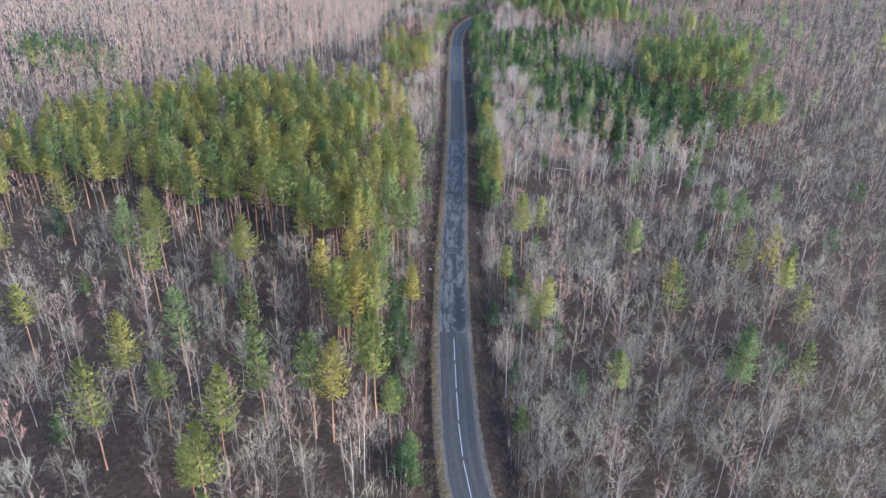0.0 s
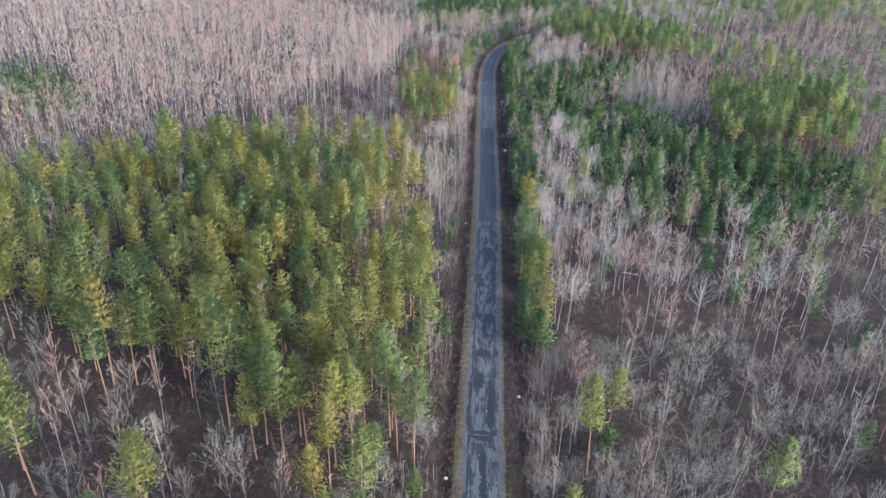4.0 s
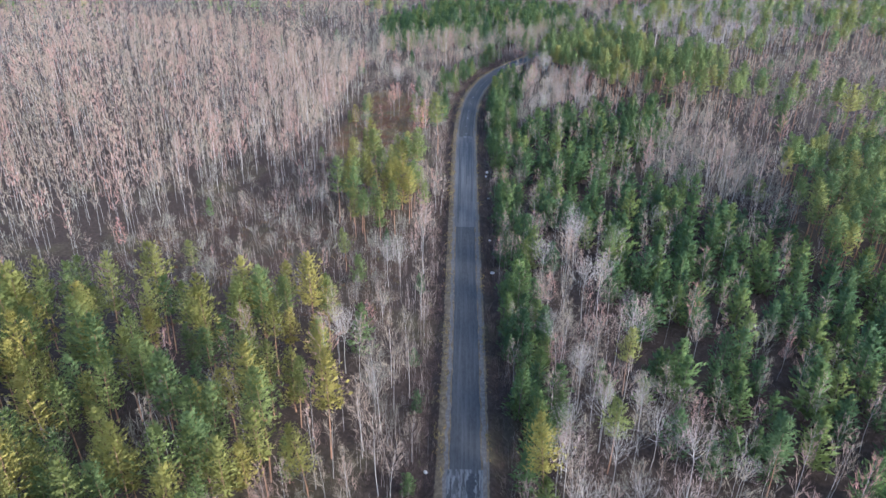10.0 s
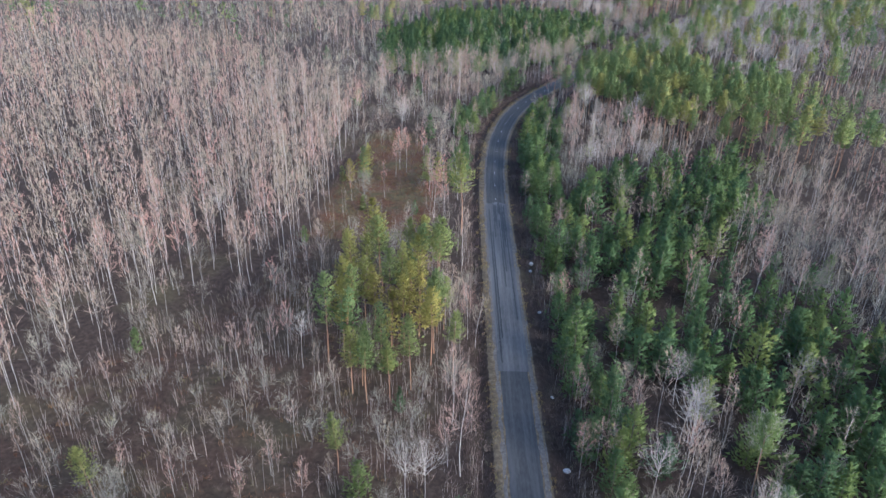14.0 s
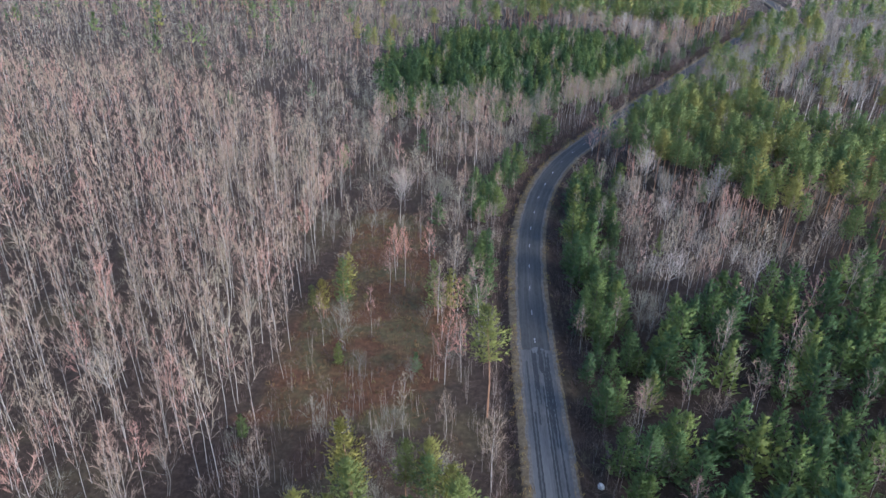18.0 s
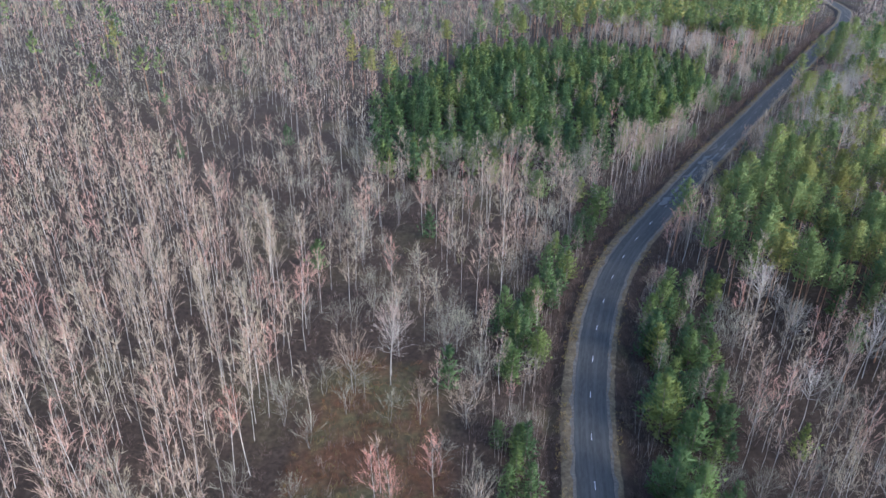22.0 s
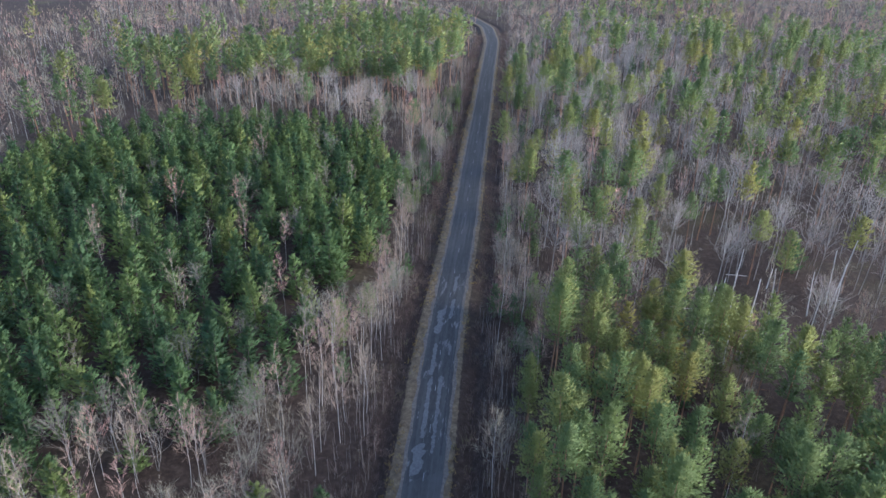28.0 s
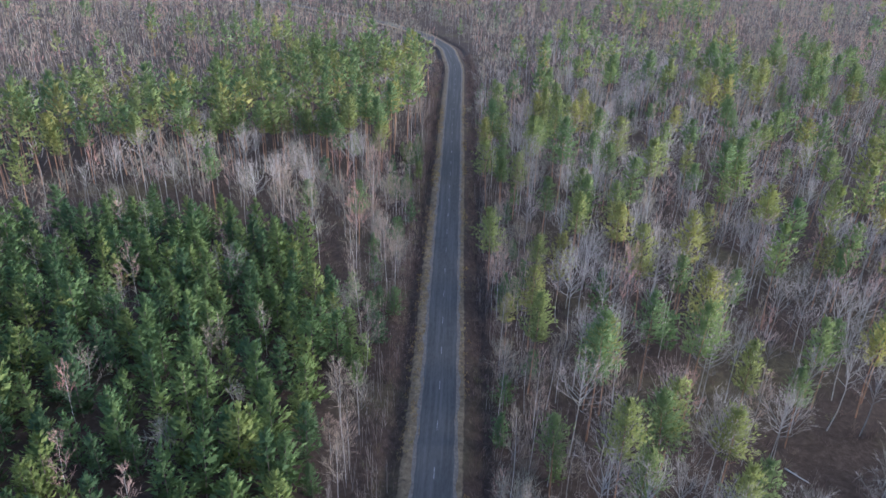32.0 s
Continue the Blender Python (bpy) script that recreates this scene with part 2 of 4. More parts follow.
nt.links.new(ramp(nt, noise_at(nt, 3.0, 4), [(0.3, (0.38, 0.36, 0.33)), (0.7, (0.62, 0.60, 0.56))]), b.inputs["Base Color"])


# ---- the lie of the land ----
LINE_A = [(60, -220), (22, 20), (9.5, 78), (6, 94), (4.4, 106), (3.6, 125), (3.0, 150), (3.2, 190), (4.0, 234), (4.6, 264), (5.3, 310), (5.6, 350), (5.5, 380),
          (5.7, 420), (5.9, 460), (6.3, 495), (6.9, 517), (8.8, 541), (10.2, 553), (14.9, 576)]
LINE_B = [(20.8, 594), (25.5, 605), (31.2, 616), (40.5, 631), (48, 643.5), (61.8, 667), (75, 688), (83, 700.5), (96.5, 722), (107.5, 740), (117.8, 757), (138.1, 790),
          (158, 822), (175, 850), (194, 881), (239, 954), (263, 1003), (272, 1050), (268, 1100), (245, 1180), (180, 1400), (100, 2200)]
_ys = np.arange(-220.0, 2200.0, 1.0)
_px, _py = np.array(LINE_A + LINE_B, float).T
_xs = np.interp(_ys, _py, _px)
_k = np.exp(-0.5 * (np.arange(-18, 19) / 6.0) ** 2)
_xs = np.convolve(np.pad(_xs, 18, mode="edge"), _k / _k.sum(), mode="valid")
_slope = np.gradient(_xs, _ys)
_cosine = 1 / np.sqrt(1 + _slope ** 2)


def road_x(y):
    return np.interp(y, _ys, _xs)


def road_cos(y):
    return np.interp(y, _ys, _cosine)


def aside(x, y):
    """Signed distance from the road's middle, positive to the right."""
    return (np.asarray(x) - road_x(y)) * road_cos(y)


def swell(x, y):
    return (0.5 * np.sin(x * 0.083 + 1.3 * np.sin(y * 0.031)) * np.sin(y * 0.067 + 0.7)
            + 0.22 * np.sin(x * 0.31 + y * 0.17) * np.sin(y * 0.29 - x * 0.11))


def land(x, y):
    """Height of the ground: a slow rise ahead, a raised road bed and a ditch on either side."""
    x, y = np.asarray(x, float), np.asarray(y, float)
    u = np.clip((y - 300) / 460, 0, 1)
    d = np.abs(aside(x, y))
    far = np.clip((d - 9) / 10, 0, 1)
    ditch = -0.75 * np.exp(-((d - 7.8) / 1.4) ** 2)
    bed = 0.35 * np.clip((6.2 - d) / 1.5, 0, 1)
    return 8.0 * u * u * (3 - 2 * u) + far * swell(x, y) + ditch + bed


def inside(poly, x, y):
    hit = np.zeros(len(x), bool)
    n = len(poly)
    for i in range(n):
        (x0, y0), (x1, y1) = poly[i], poly[(i + 1) % n]
        if y0 == y1:
            continue
        c = ((y0 > y) != (y1 > y)) & (x < (x1 - x0) * (y - y0) / (y1 - y0) + x0)
        hit ^= c
    return hit


def grid_mesh(name, xs, ys, zs, material, uv=None):
    """A sheet from two-dimensional arrays of coordinates."""
    r, c = xs.shape
    me = bpy.data.meshes.new(name)
    co = np.stack([xs, ys, zs], -1).reshape(-1, 3)
    i = np.arange(r * c).reshape(r, c)
    quads = np.stack([i[:-1, :-1], i[:-1, 1:], i[1:, 1:], i[1:, :-1]], -1).reshape(-1, 4)
    me.vertices.add(len(co))
    me.vertices.foreach_set("co", co.ravel())
    me.loops.add(quads.size)
    me.loops.foreach_set("vertex_index", quads.ravel())
    me.polygons.add(len(quads))
    me.polygons.foreach_set("loop_start", np.arange(0, quads.size, 4))
    me.polygons.foreach_set("use_smooth", np.ones(len(quads), bool))
    if uv is not None:
        layer = me.uv_layers.new(name="UVMap")
        layer.data.foreach_set("uv", uv.reshape(-1, 2)[quads.ravel()].ravel())
    me.materials.append(material)
    me.update(calc_edges=True)
    me.validate()
    return me


def float_attribute(me, name, values):
    me.attributes.new(name, "FLOAT", "POINT").data.foreach_set("value", np.asarray(values, np.float32).ravel())


near_d = [3.0, 3.5, 4.2, 4.8, 5.4, 6.0, 6.6, 7.2, 7.8, 8.4, 9.0, 10, 11.5, 13.5]
far_d = list(np.arange(17, 170, 4.5)) + list(np.arange(180, 460, 14)) + [520, 640, 820, 1100, 1600, 2600]
offs = np.array([-d for d in reversed(near_d + far_d)] + [0.0] + near_d + far_d)
ly = np.concatenate([[-2400, -1400, -800, -400, -150, -60], np.arange(0, 1060, 3.0), np.arange(1066, 1300, 12), [1350, 1500, 1800, 2400, 3400]])
gx = road_x(ly)[:, None] + offs[None, :] / road_cos(ly)[:, None]
gy = np.repeat(ly[:, None], len(offs), 1)
gzz = land(gx, gy)
OPEN_HEATH = [(-45, 523), (-39, 562), (-23, 560), (-13, 516), (-16, 468), (-52, 466)]
OPEN_MOSS = [(-112, 352), (-60, 342), (-12, 345), (-10, 470), (-42, 490), (-58, 438), (-95, 396)]
me = grid_mesh("ground", gx, gy, gzz, FLOOR_MAT)
d = np.abs(aside(gx, gy)).ravel()
flat_x, flat_y = gx.ravel(), gy.ravel()
heath = 0.9 * inside(OPEN_HEATH, flat_x, flat_y) + 0.2 * inside(OPEN_MOSS, flat_x, flat_y)
verge = np.clip((np.where(aside(gx, gy).ravel() < 0, 5.9, 5.0) - d) / 1.1, 0, 1)
float_attribute(me, "heath", heath)
float_attribute(me, "verge", verge)
tagged(new("ground", me), "brown leaf-littered forest floor with mossy patches and ditches", "ground", kind="structure")


def strip(name, y0, y1, d0, d1, lift, material, step=2.0, wob=0.0, n=5):
    """A band along the road between two offsets."""
    yy = np.linspace(y0, y1, max(2, int((y1 - y0) / step) + 1))
    dd = np.linspace(d0, d1, n)
    off = np.repeat(dd[None, :], len(yy), 0)
    if wob:
        off[:, 0] += wob * np.sin(yy * 0.9) * np.sin(yy * 0.23 + 1) + 0.5 * wob * np.sin(yy * 2.1)
        off[:, -1] += wob * np.sin(yy * 0.7 + 2) * np.sin(yy * 0.31) + 0.5 * wob * np.sin(yy * 1.9)
    x = road_x(yy)[:, None] + off / road_cos(yy)[:, None]
    y = np.repeat(yy[:, None], n, 1)
    along = np.cumsum(np.concatenate([[0], np.hypot(np.diff(road_x(yy)), np.diff(yy))])) + y0
    crown = 0.05 * (1 - (off / 3.2) ** 2)
    uv = np.stack([off, np.repeat(along[:, None], n, 1)], -1)
    return grid_mesh(name, x, y, land(x, y) + lift + np.clip(crown, -0.05, 0.05), material, uv)


road = tagged(new("road"), "narrow two-lane asphalt forest road, patched and worn", "road", kind="structure")


def under(ob, parent):
    ob.parent = parent
    return ob


HALF, WIDE = 3.05, 3.4
for y0, y1, m, lab in ((-220, 60, ROAD_NEW, "smooth grey asphalt"), (60, 148, ROAD_NEW, "grey asphalt with faded centre line"), (148, 300, ROAD_CRACKED, "crackled pale grey asphalt with dark repair patches"), (300, 405, ROAD_NEW, "smooth dark asphalt"), (405, 492, ROAD_SEALED, "old asphalt with dark sealed cracks"),
                       (492, 637, ROAD_NEW, "smooth dark asphalt"), (637, 693, ROAD_PATCHED, "old asphalt with dark repair patches"), (693, 1250, ROAD_NEW, "smooth grey asphalt")):
    tagged(under(new("carriageway", strip("carriageway", y0, y1, *((-2.95, 3.0) if m is ROAD_NEW and y0 == 300 else (-WIDE, WIDE) if y1 < 495 else (-HALF, HALF)), 0.06, m, wob=0.12)), road), lab)
for s in (-1, 1):
    for y0, y1 in ((-220, 150), (150, 500), (500, 800), (800, 1250)):
        half = WIDE if y1 < 505 else HALF
        lo, hi = sorted((s * (half - 0.15), s * (half + (1.1 if s > 0 and y1 < 505 else 0.6))))
        tagged(under(new("shoulder", strip("shoulder", y0, y1, lo, hi, 0.035, GRAVEL, wob=0.3, n=3)), road), "grey-brown gravel shoulder")


def repair(name, y, length, d0, d1, material, label, seed):
    """A thin layer on the carriageway with a torn outline: rows of points along the road, both edges and both ends uneven."""
    g = np.random.default_rng(seed)
    n = max(4, int(length / 0.45))
    yy = np.linspace(y, y + length, n + 1)
    half, mid = (d1 - d0) / 2, (d0 + d1) / 2
    w = half * np.clip(np.minimum(np.arange(n + 1), np.arange(n + 1)[::-1]) * 0.6 + 0.35, 0, 1)
    lo, hi = mid - w + g.normal(size=n + 1) * 0.3 * half, mid + w + g.normal(size=n + 1) * 0.3 * half
    off = np.stack([lo, (lo + hi) / 2, hi], 1)
    x = road_x(yy)[:, None] + off / road_cos(yy)[:, None]
    yg = np.repeat(yy[:, None], 3, 1)
    z = land(x, yg) + 0.066 + np.clip(0.05 * (1 - (off / 3.2) ** 2), -0.05, 0.05)
    tagged(under(new(name, grid_mesh(name, x, yg, z, material)), road), label)


g = np.random.default_rng(31)
for y, length, d0, d1 in ((148.3, 22, 0.2, 2.7), (175, 14, -0.4, 0.9), (192, 3, -2.4, 2.3), (196, 16, 0.9, 2.4), (209, 6, -1.9, 0.2), (221, 3.5, -2.2, 1.6), (229, 12, -0.7, 0.5), (236, 5, 0.1, 2.4),
                          (249, 18, 1.3, 2.5), (255, 5, -2.2, -0.6), (271, 9, -0.8, 1.7), (284, 15, 0.6, 1.9)):
    repair("repair_patch", y, length, d0, d1, TAR, "black tarred repair patch", int(y))
for y, length, d in ((150, 60, -2.75), (196, 44, 2.55), (205, 52, -2.6), (245, 54, 2.5), (258, 40, -2.55), (408, 80, -2.35), (417, 55, -1.75), (425, 66, 2.3), (440, 40, 0.5), (448, 42, 1.05),
                     (462, 30, 1.7), (468, 24, -1.0), (474, 17, -0.35), (640, 30, 2.3), (655, 34, -0.1)):
    repair("crack_seal", y, length, d - 0.16, d + 0.16, TAR, "dark sealed crack", int(y * 3))
for y, length, d0, d1 in ((484, 9, 0.3, 1.1), (478, 13, -0.9, -0.2), (466, 20, 1.3, 2.0), (472, 18, 2.0, 2.5)):
    repair("repair_patch", y, length, d0, d1, TAR, "black tarred repair patch", int(y))
for y, length, d0, d1 in ((638, 6, -2.2, -0.5), (645, 14, -1.5, -0.8), (641, 18, 0.5, 1.1), (660, 9, -1.5, -0.8), (672, 8, -1.9, -0.5), (676, 7, 0.6, 1.3), (490.5, 2.6, -1.0, 1.1), (686, 6, 0.4, 1.2)):
    repair("worn_patch", y, length, d0, d1, WORN_GREY, "pale grazed patch", int(y))


def dash_mesh(length, width, paint=PAINT):
    bm = bmesh.new()
    n = 4
    rows = []
    for i in range(n + 1):
        w = width / 2 * (0.85 + 0.15 * math.sin(i * 2.3))
        rows.append([bm.verts.new((sx * w, (i / n - 0.5) * length, 0.0)) for sx in (-1, 1)])
    for p, q in zip(rows, rows[1:]):
        bm.faces.new((p[0], p[1], q[1], q[0]))
    ext = bmesh.ops.extrude_face_region(bm, geom=bm.faces[:])
    for v in ext["geom"]:
        if isinstance(v, bmesh.types.BMVert):
            v.co.z += 0.006
    bmesh.ops.recalc_face_normals(bm, faces=bm.faces)
    me = bpy.data.meshes.new("centre_dash")
    bm.to_mesh(me)
    bm.free()
    me.materials.append(paint)
    return me


DASH = dash_mesh(3.0, 0.15)
LONG_DASH, OLD_DASH = dash_mesh(9.4, 0.16), dash_mesh(2.6, 0.12, FADED_PAINT)
for y0, y1, step, mesh in ((36.5, 144, 10.6, LONG_DASH), (496, 632, 11.25, DASH), (637.4, 1000, 11.15, OLD_DASH)):
    y = y0
    while y < y1:
        c = float(road_cos(y))
        x = float(road_x(y))
        ob = under(new("centre_dash", mesh), road)
        slope = math.degrees(math.atan(float(np.interp(y, _ys, _slope))))
        ob.matrix_basis = pose(x, y, float(land(x, y)) + 0.06 + 0.05 + 0.005, 0, 0, -slope)
        y += step * c


# ---- trees, as arrays of triangles (n, 3 corners, 3 coordinates) ----
rng = np.random.default_rng(7)


def prism(p0, p1, r0, r1, n=5):
    p0, p1 = np.asarray(p0, float), np.asarray(p1, float)
    ax = p1 - p0
    ax = ax / (np.linalg.norm(ax) + 1e-9)
    ref = np.array([1.0, 0, 0]) if abs(ax[0]) < 0.8 else np.array([0, 1.0, 0])
    u = np.cross(ax, ref)
    u /= np.linalg.norm(u)
    v = np.cross(ax, u)
    t = np.arange(n) * 2 * np.pi / n
    ring = np.cos(t)[:, None] * u + np.sin(t)[:, None] * v
    lo, hi = p0 + ring * r0, p1 + ring * r1
    lo2, hi2 = np.roll(lo, -1, 0), np.roll(hi, -1, 0)
    return np.concatenate([np.stack([lo, lo2, hi2], 1), np.stack([lo, hi2, hi], 1)])


def limb(points, r0, r1, n=4):
    out = []
    k = len(points) - 1
    for i in range(k):
        out.append(prism(points[i], points[i + 1], r0 + (r1 - r0) * i / k, r0 + (r1 - r0) * (i + 1) / k, n))
    return np.concatenate(out)


def blades(roots, ways, lengths, widths, g, facing=None):
    """One tapering spray a row: wide near the root, pointed at the tip."""
    ways = ways / (np.linalg.norm(ways, axis=1, keepdims=True) + 1e-9)
    side = np.cross(ways, g.normal(size=ways.shape) if facing is None else facing + g.normal(size=ways.shape) * 0.45)
    side /= np.linalg.norm(side, axis=1, keepdims=True) + 1e-9
    w = side * np.asarray(widths).reshape(-1, 1) / 2
    root = roots + ways * np.asarray(lengths).reshape(-1, 1) * 0.1
    return np.stack([root - w, root + w, roots + ways * np.asarray(lengths).reshape(-1, 1)], 1)


def trunk_line(h, bend, g, k=5):
    t = np.linspace(0, 1, k + 1)
    b = g.normal(size=2) * bend
    c = g.normal(size=2) * bend * 0.5
    return np.stack([b[0] * t ** 2 + c[0] * np.sin(t * 5), b[1] * t ** 2 + c[1] * np.sin(t * 4), h * t - 0.3 * (t == 0)], 1)


def at_height(line, z):
    return np.array([np.interp(z, line[:, 2], line[:, 0]), np.interp(z, line[:, 2], line[:, 1]), z])


def whorls(g, line, z0, z1, tiers, arms, per, spread, size, blunt, slim, lift):
    """A conifer's crown: tiers of upswept branches, each a flat fan of pointed needle sprays, with gaps between the tiers and a leading shoot."""
    f = np.clip((np.arange(tiers) + g.uniform(0.1, 0.9, tiers)) / tiers, 0, 0.985)
    reach = spread * (1 - f) ** blunt * (0.62 + 0.38 * np.minimum(1, f * 4.5)) * g.uniform(0.78, 1.12, tiers) + 0.12
    z = z0 + (z1 - z0) * f
    f, reach, z = (np.repeat(v, arms) for v in (f, reach, z))
    n = len(f)
    a = np.tile(np.arange(arms) * 2 * np.pi / arms, tiers) + np.repeat(g.uniform(0, 6.28, tiers), arms) + g.normal(size=n) * 0.22
    p = g.uniform(0, 6.28, 2)
    reach = reach * g.uniform(0.62, 1.18, n) * (1 + 0.16 * np.sin(2 * a + p[0] + f * 4) + 0.12 * np.sin(3 * a + p[1] - f * 6))
    keep = g.random(n) > 0.08
    f, reach, z, a = f[keep], reach[keep], z[keep], a[keep]
    rise = lift + 0.75 * f + g.normal(size=len(f)) * 0.08
    f, reach, z, a, rise = (np.repeat(v, per) for v in (f, reach, z, a, rise))
    n = len(f)
    out = np.stack([np.cos(a), np.sin(a), np.zeros(n)], 1)
    lat = np.stack([-np.sin(a), np.cos(a), np.zeros(n)], 1)
    t = g.uniform(0.06, 1.0, n) ** 0.72
    across = g.normal(size=n) * 0.3 * reach * t
    roots = out * (reach * t)[:, None] + lat * across[:, None]
    roots[:, 0] += np.interp(z, line[:, 2], line[:, 0])
    roots[:, 1] += np.interp(z, line[:, 2], line[:, 1])
    roots[:, 2] = z + rise * reach * t ** 1.6 + g.normal(size=n) * 0.16 * size
    fan = np.clip(across / (0.3 * reach * t + 1e-6), -2, 2)
    ways = out * 0.75 + lat * (0.38 * fan)[:, None] + g.normal(size=(n, 3)) * 0.2
    ways[:, 2] += 0.42 + 0.5 * f + g.normal(size=n) * 0.12
    ln = size * g.uniform(0.65, 1.3, n) * (1.05 - 0.35 * f)
    sprays = blades(roots - ways * (ln * 0.4)[:, None], ways, ln, ln * slim * g.uniform(0.75, 1.25, n), g, out * 0.6 + [0, 0, 0.9])
    k = 4
    tip = np.repeat(np.array([[line[-1, 0], line[-1, 1], z1 - size * 0.7]]), k, 0)
    lead = blades(tip, np.concatenate([g.normal(size=(k, 2)) * 0.16, np.ones((k, 1))], 1), np.full(k, size * 1.15), np.full(k, size * 0.3), g)
    return np.concatenate([sprays, lead])


def pine(g, shape, size, h=23.0, base=0.45, spread=3.1, sides=6):
    """Tall pine: bare trunk with dead stubs, and a tapering tiered crown."""
    line = trunk_line(h * 0.95, 0.3, g)
    limbs = []
    for _ in range(6 if sides > 5 else 0):
        z = h * base * g.uniform(0.5, 1.08)
        a = g.uniform(0, 6.28)
        p = at_height(line, z)
        limbs.append(prism(p, p + np.array([math.cos(a) * 1.5, math.sin(a) * 1.5, 0.35]), 0.04, 0.01, 3))
    leaf = whorls(g, line, h * base, h * 0.97, *shape, spread, size, 0.58, 0.43, 0.22)
    foot, fork = at_height(line, h * base * 0.6), at_height(line, h * base)
    stem = np.vstack([line[:1], foot, fork, at_height(line, h * 0.8)])
    return limb(stem, 0.17, 0.03, sides), (np.concatenate(limbs) if limbs else None), leaf


def young(g, shape, size, h=12.0, spread=2.5, sides=4):
    """Young pine or spruce: a full tiered cone down to near the ground."""
    line = trunk_line(h * 0.95, 0.1, g, 3 if sides > 3 else 1)
    leaf = whorls(g, line, h * 0.07, h * 0.96, *shape, spread, size, 0.64, 0.43, 0.24)
    return limb(line, 0.10, 0.015, sides), None, leaf


def bare(g, h, base, spread, limbs_n, subs, per, twig_w, r0=0.11, dome=False, stems=1, sides=5, limb_r=0.05):
    """Leafless tree: trunk or stems, ascending limbs that fork, and a haze of fine twigs on the forks; dome: a round spreading crown, else a slim pointed one."""
    wood, arms, leaf = [], [], []
    lines = []
    for s in range(stems):
        hh = h * (0.96 if s == 0 else g.uniform(0.7, 0.9))
        line = trunk_line(hh, 0.022 * hh if stems == 1 else 0.10 * hh, g, 4 if sides > 3 else 2)
        if s:
            line[:, :2] += g.normal(size=2) * 0.25
        lines.append(line)
        r1 = r0 * (1 if s == 0 else 0.75)
        if sides == 3:     # far off the trunk is lost in the crown
            cut = at_height(line, h * (base + 0.16))
            wood.append(limb(np.vstack([line[line[:, 2] < cut[2]], cut]), r1, r1 * 0.5, sides))
        else:
            wood.append(limb(line, r1, 0.012, sides))
    for i in range(limbs_n):
        line = lines[i % stems]
        f = (i + g.uniform(0, 1)) / limbs_n
        a = i * 2.4 + g.normal() * 0.35
        if dome:
            polar = math.radians(106 - 103 * f ** 0.8) + g.normal() * 0.1
            rr = spread * math.sin(polar) * g.uniform(0.7, 1.12)
            ze = h * (base + (1 - base) * (0.5 + 0.45 * math.cos(polar) * g.uniform(0.85, 1.05)))
            zs = min(ze - 0.8 * rr - 0.4, h * (base + 0.5 * (1 - base) * f))
        else:
            rr = spread * ((1 - f) ** 0.6 * min(1, 0.5 + 2.0 * f)) * g.uniform(0.55, 1.1)
            ze = h * (base + (0.96 - base) * (0.14 + 0.86 * f))
            zs = ze - 1.7 * rr - 0.8
        zs = min(max(zs, h * base * 0.8), line[-1, 2] - 0.4)
        p = at_height(line, zs)
        e = np.array([p[0] + math.cos(a) * rr, p[1] + math.sin(a) * rr, max(ze, zs + 0.4)])
        mid = p * 0.5 + e * 0.5 + np.array([math.cos(a), math.sin(a), -0.6]) * (0.1 * np.linalg.norm(e - p))
        if sides > 4:
            arms.append(limb([p, mid, e], limb_r, 0.008, 3))
        elif sides > 3:
            arms.append(prism(p, e, limb_r, 0.008, 3))
        reach = np.linalg.norm(e - p)
        way = (e - p) / reach
        k = g.uniform(0.28, 0.95, subs)[:, None]
        fork = p + (e - p) * k + (mid - (p + e) / 2) * (4 * k * (1 - k)) * (sides > 4)
        go = way + g.normal(size=(subs, 3)) * (0.46 if dome else 0.36) + [0, 0, 0.15]
        go /= np.linalg.norm(go, axis=1, keepdims=True)
        far = reach * 0.55 * (1.15 - 0.6 * k) + 0.5
        leaf.append(blades(fork, go, far[:, 0], np.full(subs, twig_w * 1.15), g))
        w = g.integers(0, subs, per)
        u = g.uniform(0.4 if dome else 0.15, 1.0, per)[:, None]
        roots = fork[w] + go[w] * far[w] * u
        ways = go[w] + g.normal(size=(per, 3)) * (0.5 if dome else 0.42) + [0, 0, 0.1]
        ln = (0.13 * reach + 0.75) * g.uniform(0.6, 1.3, per) * (0.72 if dome else 1.0)
        leaf.append(blades(roots, ways, ln, twig_w * g.uniform(0.7, 1.2, per), g))
    return np.concatenate(wood), (np.concatenate(arms) if arms else None), np.concatenate(leaf)


def shrub(g, n, h, spread, w):
    roots = np.concatenate([g.normal(size=(n, 2)) * spread * 0.4, np.full((n, 1), -0.1)], 1)
    ways = np.concatenate([g.normal(size=(n, 2)) * 0.38, np.ones((n, 1))], 1)
    lower = blades(roots, ways, h * g.uniform(0.6, 1.15, n), np.full(n, w), g)
    r2 = roots + ways * (h * 0.45)
    upper = blades(r2, ways + g.normal(size=(n, 3)) * 0.5, h * g.uniform(0.3, 0.6, n), np.full(n, w * 0.8), g)
    return lower, upper


